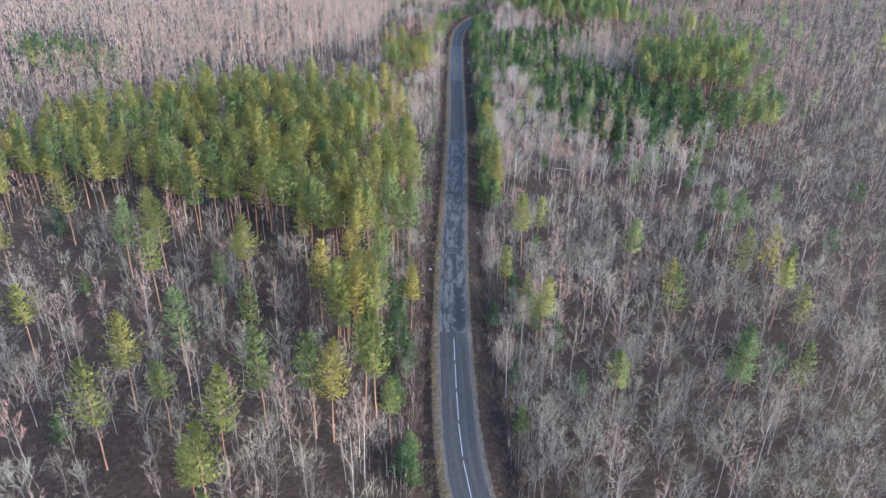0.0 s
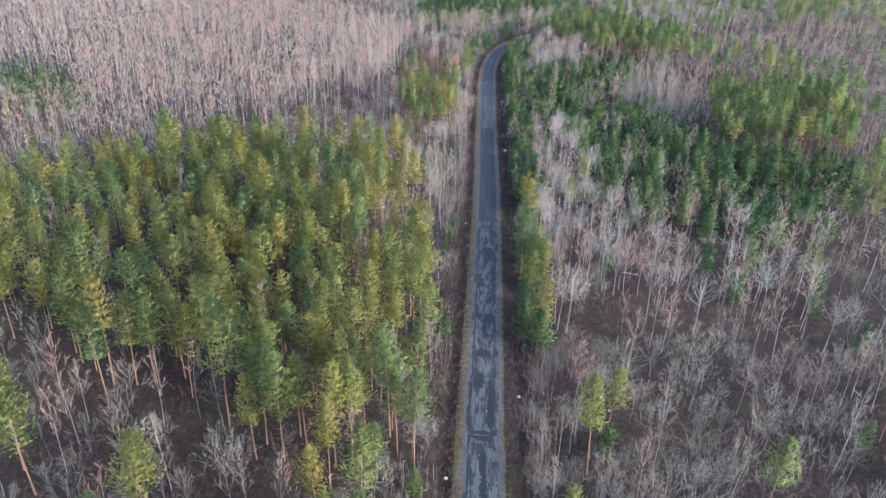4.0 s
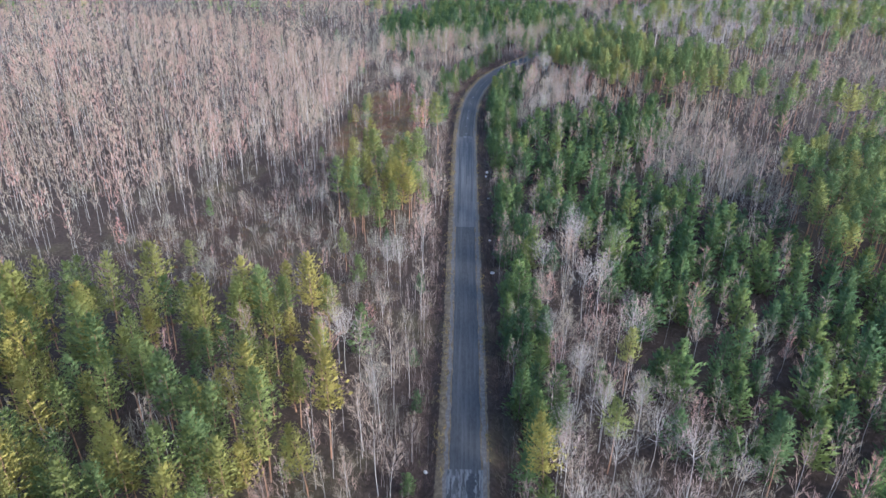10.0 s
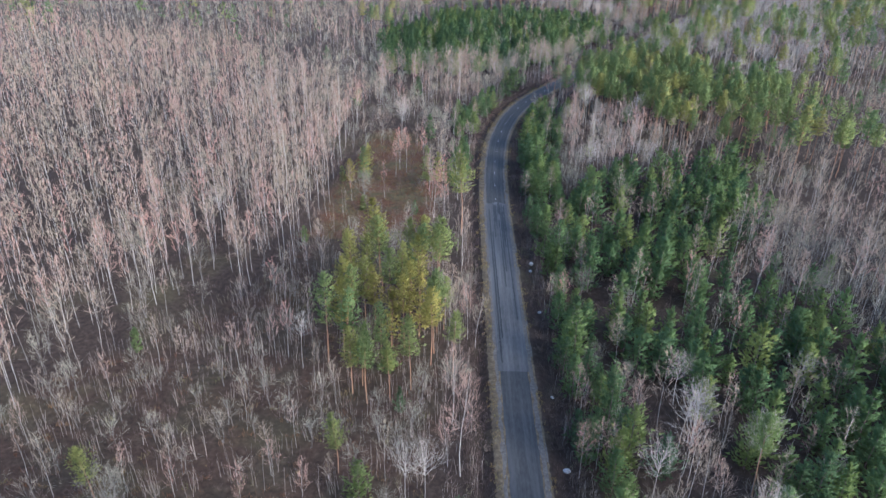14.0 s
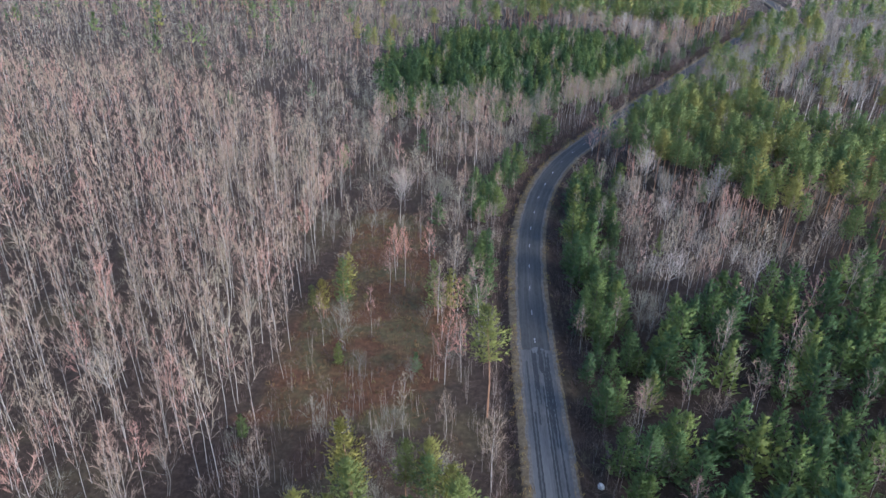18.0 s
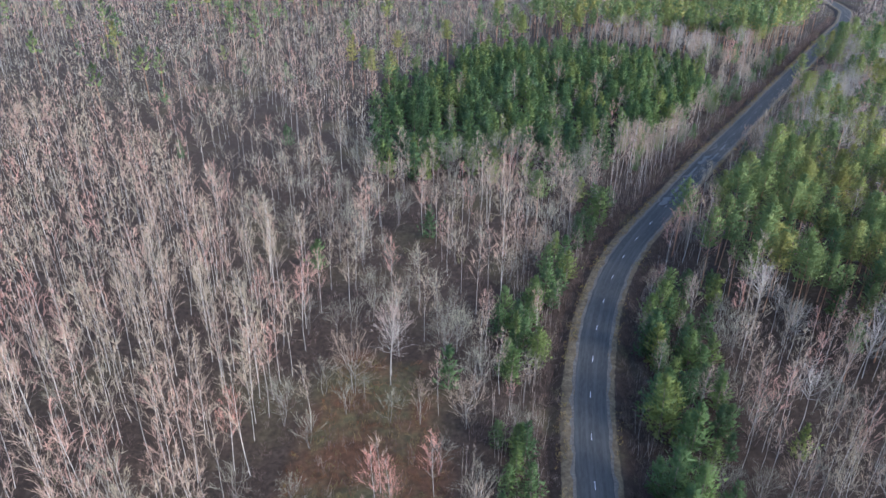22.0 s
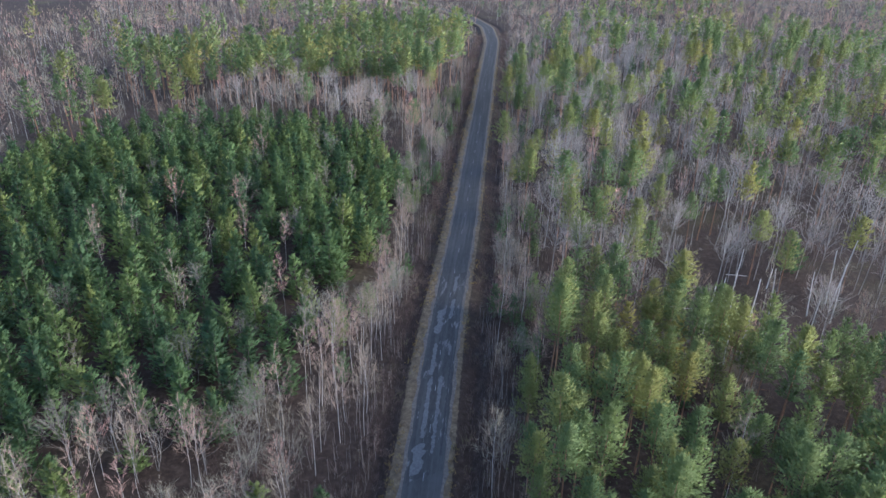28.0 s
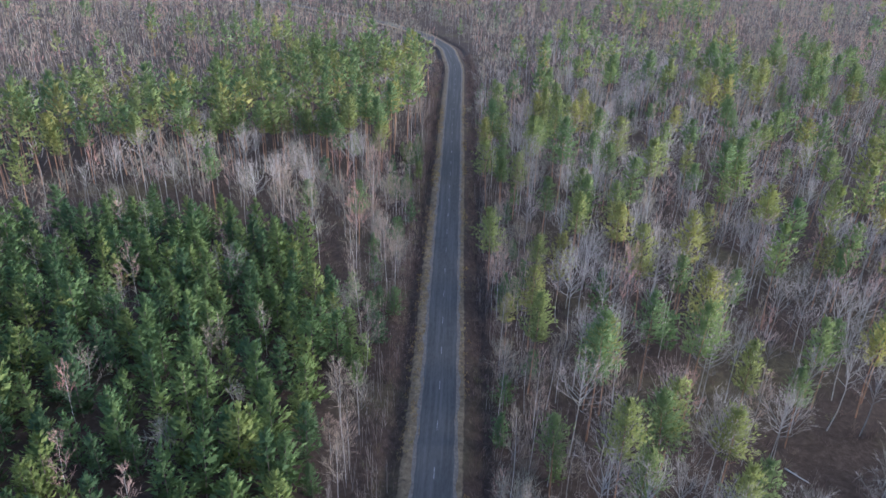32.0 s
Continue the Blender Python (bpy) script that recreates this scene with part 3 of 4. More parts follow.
KINDS = {
    "pine": dict(bark=PINE_BARK, limb=PINE_BARK, leaf=PINE_NEEDLES, h=23.0),
    "young": dict(bark=SHRUB_BARK, limb=SHRUB_BARK, leaf=YOUNG_NEEDLES, h=10.4),
    "birch": dict(bark=BIRCH_BARK, limb=BIRCH_LIMB, leaf=BIRCH_TWIGS, h=20.0),
    "grey": dict(bark=DARK_BARK, limb=TWIG_BARK, leaf=GREY_TWIGS, h=11.0),
    "aspen": dict(bark=GREY_BARK, limb=GREY_BARK, leaf=ASPEN_TWIGS, h=18.0),
    "low_pine": dict(bark=PINE_BARK, limb=PINE_BARK, leaf=PINE_NEEDLES, h=15.0),
    "green_pine": dict(bark=PINE_BARK, limb=PINE_BARK, leaf=GREEN_PINE_NEEDLES, h=23.0),
    "pink_birch": dict(bark=BIRCH_BARK, limb=BIRCH_LIMB, leaf=PINK_TWIGS, h=20.0),
}


def build_kind(kind, level, g):
    """level 0: single trees near the road; 1: the woods beside it; 2: far woods."""
    sides = (5, 4, 3, 3)[level]
    if kind in ("pine", "green_pine"):
        shape, size = (((16, 7, 15), 0.7), ((14, 6, 14), 0.86) if kind == "pine" else ((12, 6, 10), 1.02), ((8, 5, 2), 2.3))[level]
        low, wide = (0.40, 3.5) if kind == "pine" else (0.48, 3.7)
        return pine(g, shape, size, 23.0, g.uniform(low, low + 0.14), g.uniform(wide, wide + 1.0), (6, 5, 3)[level])
    if kind == "low_pine":
        return pine(g, (13, 7, 11), 0.74, 15.0, g.uniform(0.10, 0.24), g.uniform(3.0, 3.7), 6)
    if kind == "young":
        shape, size = (((13, 7, 10), 0.73), ((10, 6, 9), 0.98), ((7, 4, 2), 2.1))[level]
        return young(g, shape, size, 9.8, g.uniform(2.6, 3.3), (4, 4, 3)[level])
    if kind in ("birch", "pink_birch"):
        l, s, t, w = ((20, 4, 26, 0.042), (12, 3, 19, 0.064), (9, 3, 8, 0.106), (6, 2, 3, 0.19))[level]
        return bare(g, 20.0, g.uniform(0.36, 0.50), g.uniform(2.3, 3.2), l, s, t, w, (0.062, 0.046, 0.04, 0.04)[level], False, 1, sides, (0.024, 0.018, 0.018, 0.018)[level])
    if kind == "aspen":
        l, s, t, w = ((20, 5, 28, 0.042), (12, 4, 22, 0.062), (9, 3, 7, 0.11))[level]
        return bare(g, 18.0, g.uniform(0.46, 0.58), g.uniform(3.4, 4.6), l, s, t, w, 0.10, True, 1, sides, 0.05)
    l, s, t, w = ((20, 5, 30, 0.046), (12, 4, 21, 0.064), (9, 3, 8, 0.10), (7, 2, 3, 0.18))[level]
    return bare(g, 11.0, g.uniform(0.15, 0.26), g.uniform(2.9, 3.9), l, s, t, w, 0.06, True, (3, 2, 1, 1)[level], sides, (0.022, 0.018, 0.018, 0.018)[level])


def crown_normals(tris, soft=0.9):
    """Needle masses shade as rounded crowns: triangles wound outwards, and a normal for each that leans out from the stem."""
    mid = tris.mean(1)
    face = np.cross(tris[:, 1] - tris[:, 0], tris[:, 2] - tris[:, 0])
    face /= np.linalg.norm(face, axis=1, keepdims=True) + 1e-9
    z0, z1 = mid[:, 2].min(), mid[:, 2].max()
    rad = mid * [1, 1, 0]
    out = rad / (np.linalg.norm(rad, axis=1, keepdims=True) + 0.25)
    out[:, 2] = -0.1 + 1.1 * (mid[:, 2] - z0) / (z1 - z0)
    out /= np.linalg.norm(out, axis=1, keepdims=True)
    back = (face * out).sum(1) < 0
    tris = tris.copy()
    tris[back] = tris[back][:, [0, 2, 1]]
    face[back] *= -1
    n = out * soft + face * (1 - soft)
    return tris, n / np.linalg.norm(n, axis=1, keepdims=True)


def soup(name, tris, mats, slots=None, tints=None, normals=None):
    """A mesh of loose triangles; slots: the material of each."""
    me = bpy.data.meshes.new(name)
    n = len(tris)
    me.vertices.add(n * 3)
    me.vertices.foreach_set("co", np.asarray(tris, np.float32).ravel())
    me.loops.add(n * 3)
    me.loops.foreach_set("vertex_index", np.arange(n * 3, dtype=np.int32))
    me.polygons.add(n)
    me.polygons.foreach_set("loop_start", np.arange(0, n * 3, 3, dtype=np.int32))
    for m in mats:
        me.materials.append(m)
    if slots is not None:
        me.polygons.foreach_set("material_index", np.asarray(slots, np.int32))
    if tints is not None:
        float_attribute(me, "tint", np.repeat(np.asarray(tints, np.float32), 3))
    me.update(calc_edges=True)
    if normals is not None:
        me.normals_split_custom_set(np.repeat(np.asarray(normals, np.float32), 3, 0))
    return me


# ---- the plan of the woods: stands as outlines on the ground, later ones over earlier ones ----
# (outline, spacing, shares of pine, young, birch, grey; share of cells left empty; size of trees)
PLANTATION = [(-50, 690), (-46, 735), (-15, 808), (22, 830), (67, 823), (90, 795), (96, 758), (83, 727), (62, 698), (45, 682), (28, 664), (-3, 652), (-38, 650)]
YOUNG_WOOD = [(17, 405), (35, 397), (46, 364), (47, 330), (46, 296), (73, 288), (112, 283), (165, 384), (130, 392), (109, 404), (90, 415), (88, 450), (96, 530), (70, 524), (40, 510), (17, 478)]
STANDS = [
    # broadleaf scrub east of the road's first stretch
    ([(8, 20), (8, 300), (62, 292), (112, 284), (200, 330), (300, 300), (160, 40)], 5.5, (0.03, 0.02, 0.20, 0.75), 0.16, 0.95),
    ([(14, 222), (112, 222), (116, 284), (64, 260), (14, 284)], 6.2, (0.01, 0.01, 0.32, 0.47, 0.20), 0.5, 0.95),
    # open wood with single pines west of it
    ([(-4, 20), (-4, 176), (-36, 190), (-103, 216), (-180, 235), (-260, 200), (-140, 20)], 5.6, (0.04, 0.02, 0.30, 0.64), 0.38, 0.9),
    # tall pine stand
    ([(-185, 235), (-172, 256), (-152, 298), (-120, 320), (-113, 347), (-93, 345), (-60, 338), (-27, 338), (-27, 312), (-10, 292), (-7, 262), (-7, 205), (-15, 172), (-36, 182), (-54, 190), (-74, 202), (-103, 214), (-150, 224)],
     6.1, (0.86, 0.0, 0.06, 0.08), 0.06, 1.0),
    ([(-190, 230), (-172, 256), (-152, 298), (-120, 320), (-84, 300), (-72, 204), (-103, 214), (-150, 224)], 5.8, (0.62, 0.02, 0.14, 0.22), 0.12, 0.95),
    ([(-19, 180), (-8, 180), (-8, 112), (-19, 112)], 5.2, (0.72, 0.08, 0.10, 0.10), 0.12, 0.95),
    ([(-34, 258), (-10, 256), (-9, 304), (-28, 310)], 5.4, (0.30, 0.05, 0.40, 0.25), 0.08, 0.9),
    # mossy opening with thin trees
    ([(-114, 350), (-60, 340), (-7, 338), (-7, 480), (-20, 520), (-44, 500), (-44, 484), (-58, 442), (-83, 428), (-95, 396)], 5.4, (0.02, 0.01, 0.32, 0.65), 0.4, 0.62),
    # tall birch wood
    ([(-110, 394), (-95, 397), (-93, 416), (-83, 428), (-58, 442), (-44, 484), (-43, 514), (-51, 547), (-52, 580), (-66, 610), (-120, 660), (-290, 740), (-420, 620), (-330, 440), (-180, 380)],
     5.2, (0.0, 0.0, 0.94, 0.06), 0.03, 1.05),
    ([(-190, 240), (-176, 258), (-154, 300), (-122, 322), (-114, 348), (-112, 392), (-180, 380), (-240, 395), (-300, 400), (-250, 300)], 5.2, (0.02, 0.02, 0.78, 0.18), 0.08, 0.95),
    ([(-182, 400), (-195, 427), (-214, 450), (-246, 470), (-280, 452), (-245, 418), (-206, 392)], 5.4, (0.0, 0.72, 0.22, 0.06), 0.06, 1.2),
    # heath opening
    (OPEN_HEATH, 6.0, (0.03, 0.06, 0.40, 0.51), 0.7, 0.65),
    ([(-37, 428), (-24, 443), (-16, 453), (-8, 434), (-3, 426), (-6, 396), (-16, 391), (-29, 391)], 5.0, (0.82, 0.05, 0.05, 0.08), 0.05, 0.85),
    ([(-11, 385), (-4, 385), (-4, 440), (-9, 440)], 4.4, (0.05, 0.1, 0.65, 0.2), 0.1, 0.8),
    # birch and scrub inside the bend
    ([(-52, 575), (-36, 565), (0, 562), (14, 590), (36, 640), (30, 664), (-35, 655), (-50, 700), (-200, 780), (-270, 720), (-120, 655)], 6.2, (0.01, 0.03, 0.50, 0.46), 0.28, 0.92),
    # conifer plantation inside the bend
    (PLANTATION, 5.6, (0.0, 0.93, 0.05, 0.02), 0.02, 1.18),
    ([(-45, 630), (20, 630), (38, 655), (28, 662), (0, 651), (-43, 649)], 5.0, (0.0, 0.02, 0.58, 0.40), 0.12, 0.8),
    ([(34, 652), (46, 655), (70, 700), (60, 697), (46, 680)], 4.2, (0.0, 0.1, 0.75, 0.15), 0.1, 0.8),
    ([(15, 834), (70, 827), (98, 790), (112, 806), (134, 814), (94, 848), (28, 854)], 5.5, (0.05, 0.05, 0.25, 0.4, 0.25), 0.08, 0.95),
    ([(20, 854), (94, 848), (134, 816), (160, 846), (216, 946), (190, 965), (96, 930), (20, 935)], 6.0, (0.66, 0.0, 0.12, 0.08, 0.14), 0.05, 0.95),
    # birch strip and young conifers east of the road
    ([(66, 248), (90, 251), (114, 258), (120, 292), (66, 296)], 5.2, (0.0, 0.2, 0.48, 0.12, 0.2), 0.08, 0.85),
    ([(15, 262), (24, 248), (66, 247), (66, 294), (47, 332), (46, 362), (34, 400), (15, 405)], 4.8, (0.02, 0.06, 0.50, 0.20, 0.22), 0.06, 0.82),
    (YOUNG_WOOD,
     6.0, (0.0, 0.70, 0.24, 0.06), 0.03, 1.25),
    ([(66, 445), (90, 412), (112, 405), (116, 440), (86, 478)], 4.0, (0.0, 0.05, 0.35, 0.6), 0.05, 1.0),
    ([(116, 448), (200, 470), (156, 362), (104, 378)], 5.6, (0.95, 0.0, 0.03, 0.02), 0.02, 0.85),
    # birches and pines on the outside of the bend
    ([(24, 574), (44, 582), (62, 571), (74, 564), (82, 527), (54, 512), (33, 506), (19, 524)], 4.7, (0.0, 0.02, 0.62, 0.16, 0.20), 0.08, 0.85),
    ([(42, 590), (46, 604), (62, 640), (75, 660), (92, 672), (104, 662), (118, 630), (142, 612), (150, 596), (110, 556), (76, 548), (66, 565), (56, 579)], 5.0, (0.88, 0.03, 0.04, 0.05), 0.04, 0.82),
    # mixed wood east of the last stretch, with a gap of broken birches
    ([(70, 664), (92, 676), (106, 662), (122, 632), (160, 610), (330, 700), (420, 800), (300, 960), (200, 870)], 5.9, (0.22, 0.02, 0.16, 0.10, 0.50), 0.2, 0.98),
    ([(104, 662), (116, 636), (150, 618), (162, 650), (145, 676), (118, 674)], 6.0, (0.06, 0.05, 0.16, 0.40, 0.33), 0.45, 0.9),
]
REST = (6.2, (0.10, 0.04, 0.56, 0.30), 0.08, 0.95)
# bands beside the road: side, offsets, from y, to y, spacing, shares, empty share, size
BANDS = [
    (-1, 9.5, 16, 96, 178, 4.2, (0.12, 0.70, 0.08, 0.10), 0.15, 0.75),
    (-1, 9.5, 14, 225, 345, 4.6, (0.05, 0.50, 0.20, 0.25), 0.30, 0.7),
    (1, 9.5, 16, 222, 300, 3.8, (0.15, 0.75, 0.05, 0.05), 0.08, 1.15),
    (1, 9.5, 19, 300, 478, 4.2, (0.0, 0.68, 0.25, 0.07), 0.12, 0.95),
    (1, 9.5, 24, 478, 592, 4.2, (0.0, 0.86, 0.10, 0.04), 0.10, 0.9),
    (-1, 10.0, 17, 500, 640, 4.2, (0.0, 0.78, 0.10, 0.12), 0.18, 0.8),
    (-1, 10.0, 19, 690, 850, 4.6, (0.0, 0.50, 0.35, 0.15), 0.15, 0.75),
    (1, 10.0, 20, 640, 800, 4.6, (0.08, 0.25, 0.42, 0.25), 0.12, 0.8),
    (1, 9.5, 16, 90, 222, 5.0, (0.02, 0.16, 0.30, 0.52), 0.25, 0.75),
]
SPECIES = ["pine", "young", "birch", "grey", "aspen", "low_pine", "pink_birch", "green_pine"]
NEEDLED = (0, 1, 5, 7)     # the conifers among them


def scatter(spacing, x0, x1, y0, y1):
    nx, ny = int((x1 - x0) / spacing), int((y1 - y0) / spacing)
    i, j = np.meshgrid(np.arange(nx), np.arange(ny))
    x = x0 + (i + 0.5 * (j % 2) + rng.uniform(-0.42, 0.42, i.shape)) * spacing
    y = y0 + (j + rng.uniform(-0.42, 0.42, i.shape)) * spacing
    return x.ravel(), y.ravel()


def in_sight(x, y):
    """The country that can be seen on the way: a widening strip along the road and the slopes beyond it."""
    left = np.where(y < 700, -60 - 0.66 * (y - 40), np.where(y < 1120, -400.0, 20))
    left = np.maximum(left, -400)
    right = np.where(y < 560, 70 + 0.66 * (y - 70), 395 + 1.05 * (y - 560))
    right = np.minimum(right, 720)
    return (x > left) & (x < right) & (y > 45) & (y < 1260) & ~((y > 1060) & (x < 20))


def choose(shares, n):
    p = np.array(tuple(shares) + (0.0,) * (5 - len(shares)))
    return rng.choice(5, size=n, p=p / p.sum())


trees = []      # arrays of x, y, species, height factor


def plant(x, y, shares, empty, size):
    if not len(x):
        return
    keep = rng.random(len(x)) > empty
    x, y = x[keep], y[keep]
    sp = choose(shares, len(x))
    f = size * np.clip(rng.normal(1.0, 0.13, len(x)), 0.6, 1.35)
    if shares[1] > 0.6:
        f = np.where(sp == 2, f * 0.62, np.where(sp == 3, f * 0.75, f))
    trees.append(np.stack([x, y, sp, f], 1))


def owner(x, y):
    """The index of the stand that a place belongs to; -1 for the rest, -2 - i for a band."""
    own = np.full(len(x), -1)
    # ragged outlines
    wx = x + 3.0 * np.sin(0.31 * y + 0.17 * x) + 2.2 * np.sin(0.9 * y - 0.5 * x)
    wy = y + 3.0 * np.sin(0.29 * x - 0.13 * y) + 2.2 * np.sin(0.8 * x + 0.6 * y)
    for i, st in enumerate(STANDS):
        own[inside(st[0], wx, wy)] = i
    d = aside(x, y)
    for i, (s, d0, d1, y0, y1, *_r) in enumerate(BANDS):
        own[(d * s > d0) & (d * s < d1) & (y > y0) & (y < y1)] = -2 - i
    return own


for i, (poly, spacing, shares, empty, size) in enumerate(STANDS):
    px, py = np.array(poly, float).T
    x, y = scatter(spacing, px.min(), px.max(), py.min(), py.max())
    ok = (owner(x, y) == i) & in_sight(x, y) & (np.abs(aside(x, y)) > 10)
    plant(x[ok], y[ok], shares, empty, size)
for i, (s, d0, d1, y0, y1, spacing, shares, empty, size) in enumerate(BANDS):
    x, y = scatter(spacing, -40, 260, y0, y1)
    ok = (owner(x, y) == -2 - i) & (np.abs(aside(x, y)) > 9)
    plant(x[ok], y[ok], shares, empty, size)
x, y = scatter(REST[0], -400, 720, 45, 1260)
ok = (owner(x, y) == -1) & in_sight(x, y) & (np.abs(aside(x, y)) > 10)
# patches within the rest: groves of pine, grey scrub and birch
x, y = x[ok], y[ok]
patch = np.sin(x * 0.021 + 2.0 * np.sin(y * 0.011)) + np.sin(y * 0.027 - 1.5 * np.sin(x * 0.013 + 1))
for lo, hi, shares in ((-9, -0.9, (0.02, 0.03, 0.40, 0.55)), (-0.9, 1.3, (0.02, 0.02, 0.68, 0.28)), (1.3, 9, (0.22, 0.10, 0.42, 0.26))):
    m = (patch >= lo) & (patch < hi)
    plant(x[m], y[m], shares, REST[2], REST[3])
trees = np.concatenate(trees)
SINGLES_HERE = []       # chosen places, filled below


# ---- chosen trees at their own places: x, y, height in metres ----
def singles(kind, places):
    for x, y, h in places:
        which = "low_pine" if kind == "pine" and h < 17.5 else kind
        SINGLES_HERE.append((x, y, SPECIES.index(which), h / KINDS[which]["h"]))


singles("pine", [
    (-64.2, 116.1, 26), (-55.8, 125.3, 26), (-39.6, 98.7, 26), (-35.5, 111.8, 26), (-37.9, 84.2, 26), (-25, 109.7, 26), (-21.3, 108.9, 26), (-82.9, 178,
    26), (-77.4, 172.3, 26), (-87.3, 171.8, 26), (-57.7, 157.5, 18), (-47.1, 146.9, 16), (-51.3, 160.9, 26), (-22.2, 140.6, 26), (-30.3, 150.5, 26),
    (-15.9, 118, 26), (-20, 138, 26), (-24.4, 137.8, 26), (-113, 191.7, 26), (-121.6, 220, 26), (61.8, 165.7, 14), (86.8, 179.9, 17), (94.9, 180.3, 17),
    (96.2, 171.6, 16), (73.8, 138.4, 10), (81.3, 128.2, 14), (92.2, 153.4, 14), (23.6, 145.8, 12)])
singles("pine", [
    (22.3, 159.9, 12), (61.1, 156.5, 16), (-55.3, 170, 19), (17.8, 261.4, 18), (19.9, 254.2, 17), (16.7, 251.6, 16), (18.1, 241.7, 16), (19.1, 234.7, 15),
    (-37.9, 346.6, 20), (-27.1, 340.9, 19), (-26.1, 325.7, 18), (-27.6, 344.5, 17), (-29.9, 315.6, 17), (-28.2, 331.7, 14), (-45.7, 308.1, 18), (-27,
    296.2, 12), (-35.6, 339.6, 20), (-42.6, 342.8, 18), (-25.8, 323, 18), (-27.8, 310.9, 18), (-30.8, 417.7, 19), (-25.9, 417.9, 19), (-17.8, 421.9, 18),
    (-15.7, 441.5, 18), (-11.7, 439.8, 18), (-21.5, 413.3, 16), (-15.5, 417.7, 17), (-37.8, 509.7, 14)])
singles("pine", [
    (-42.5, 502.5, 11), (-16.4, 505, 15), (-12.9, 505.1, 13), (118.2, 702.7, 21), (118, 676.8, 21), (116.5, 670, 19), (101.9, 678.4, 20), (92.2, 656.9,
    19), (80.1, 652.5, 18), (84.5, 653.6, 18), (154, 685.5, 20), (90.8, 646.5, 17), (96.3, 644.4, 17), (96.9, 639.8, 16), (142.3, 661.4, 20), (142, 652.6,
    19), (116.5, 705.1, 19), (186.2, 707.7, 19), (87.1, 647.7, 15), (156.5, 708.8, 18), (137.9, 739.6, 17), (-38.1, 506.9, 14), (-45.5, 505.9, 7), (-83.6,
    340.2, 22), (-41.1, 338.2, 20), (-33.8, 313, 20), (-40.7, 322, 21), (-44, 321.2, 20)])
singles("pine", [
    (-47, 316.9, 20), (-62.1, 335.1, 21), (-57.1, 333.2, 21), (-53.3, 332.2, 20), (-52, 306.4, 19), (-44.2, 302.5, 19), (-64.2, 302.5, 19)])
singles("birch", [
    (31.9, 179.4, 16), (25.8, 154.6, 15), (62.5, 146.7, 14), (70.3, 206.3, 16), (87.6, 207.2, 16), (-77.5, 191.8, 16), (-83.6, 132.2, 14), (-101.2, 149.2,
    15), (-85.5, 150.2, 10), (99, 135.2, 15), (24.5, 175.9, 14), (32, 169.8, 16), (-76.5, 185.9, 17), (74.5, 207.4, 12), (91.3, 208.1, 13), (-24.2, 196,
    17), (-26.4, 189.2, 16), (-20.2, 183.1, 16), (-18.2, 199.6, 18), (37.7, 220, 18), (47.2, 227, 18), (50.5, 216.6, 17), (20.7, 190.1, 15), (-50.3,
    303.8, 18), (-27.4, 285.3, 16), (-34.5, 283.6, 15), (-15.6, 291.3, 15), (36.7, 254.9, 19)])
singles("birch", [
    (39.7, 253.3, 19), (54.2, 262.5, 19), (58, 261.3, 18), (59.5, 253, 18), (51.8, 246.7, 17), (75.1, 255.4, 16),
    (82.8, 250.9, 16), (-72.9, 243.5, 17), (35.2, 333.1, 18), (26.8, 297, 16), (30.5, 311.8, 17), (-50.9, 300.5, 17), (-34.3, 278, 17), (-27.7, 281.2,
    16), (-13.2, 277.1, 15), (-14.6, 287.9, 14), (-4.6, 344.4, 13), (-8.5, 377.5, 13), (23.9, 354.6, 13), (34.3, 374.3, 15), (-4.2, 417, 16), (-7, 420.4,
    15), (-2.4, 414.5, 15), (-81, 428.9, 23), (-44, 408.6, 15), (34.6, 368.3, 17)])
singles("birch", [
    (24.3, 351.5, 13), (36.4, 365.6, 14), (18.5, 377, 13), (-31.4, 393.8, 12), (-42.9, 444.6, 17), (-18.1, 609, 20), (-46.3, 575.3, 17), (-56.8, 580, 18), (-57.4, 567.7, 17), (-40.2, 577, 18), (-10.8,
    630.4, 19), (-4.8, 629.7, 19), (-0.3, 627.6, 19), (-2.7, 628.4, 18), (7.4, 635, 16), (-10.7, 574.2, 10), (-26.5, 615.2, 20), (29.7, 584.9, 11), (33.9,
    573.1, 15), (43.4, 668.2, 15), (47.4, 673, 14), (1.4, 571.8, 10), (107, 707.1, 16)])
singles("birch", [
    (113.3, 708.9, 18), (99.7, 693.6, 15), (99.6, 688.8, 15), (88.2, 690.7, 12), (89.4, 668.7, 14), (85.1, 666.6, 13), (125.3, 736.1, 17), (48, 675.7,
    14), (51.1, 678.3, 14), (71.5, 713.5, 11), (31.9, 687.7, 12), (69.2, 831.7, 21), (75.3, 825.3, 21), (97.3, 806.1, 18), (113, 786.8, 16), (117.4,
    788.1, 16), (42.5, 693.6, 10), (-28, 513.2, 14), (37.2, 524.7, 17), (28.2, 545.1, 15), (43.3, 523.3, 16),
    (58.2, 531.8, 16), (54, 549.3, 17), (42.9, 564.4, 17), (30.5, 329, 17), (39.3, 332.6, 18)])
singles("birch", [
    (36.8, 314, 17), (40.3, 312.3, 16), (32.7, 313, 17), (91.2, 372.5, 16), (61.8, 308.4, 13), (50, 308.1, 14), (-67.6, 333.3, 17)])
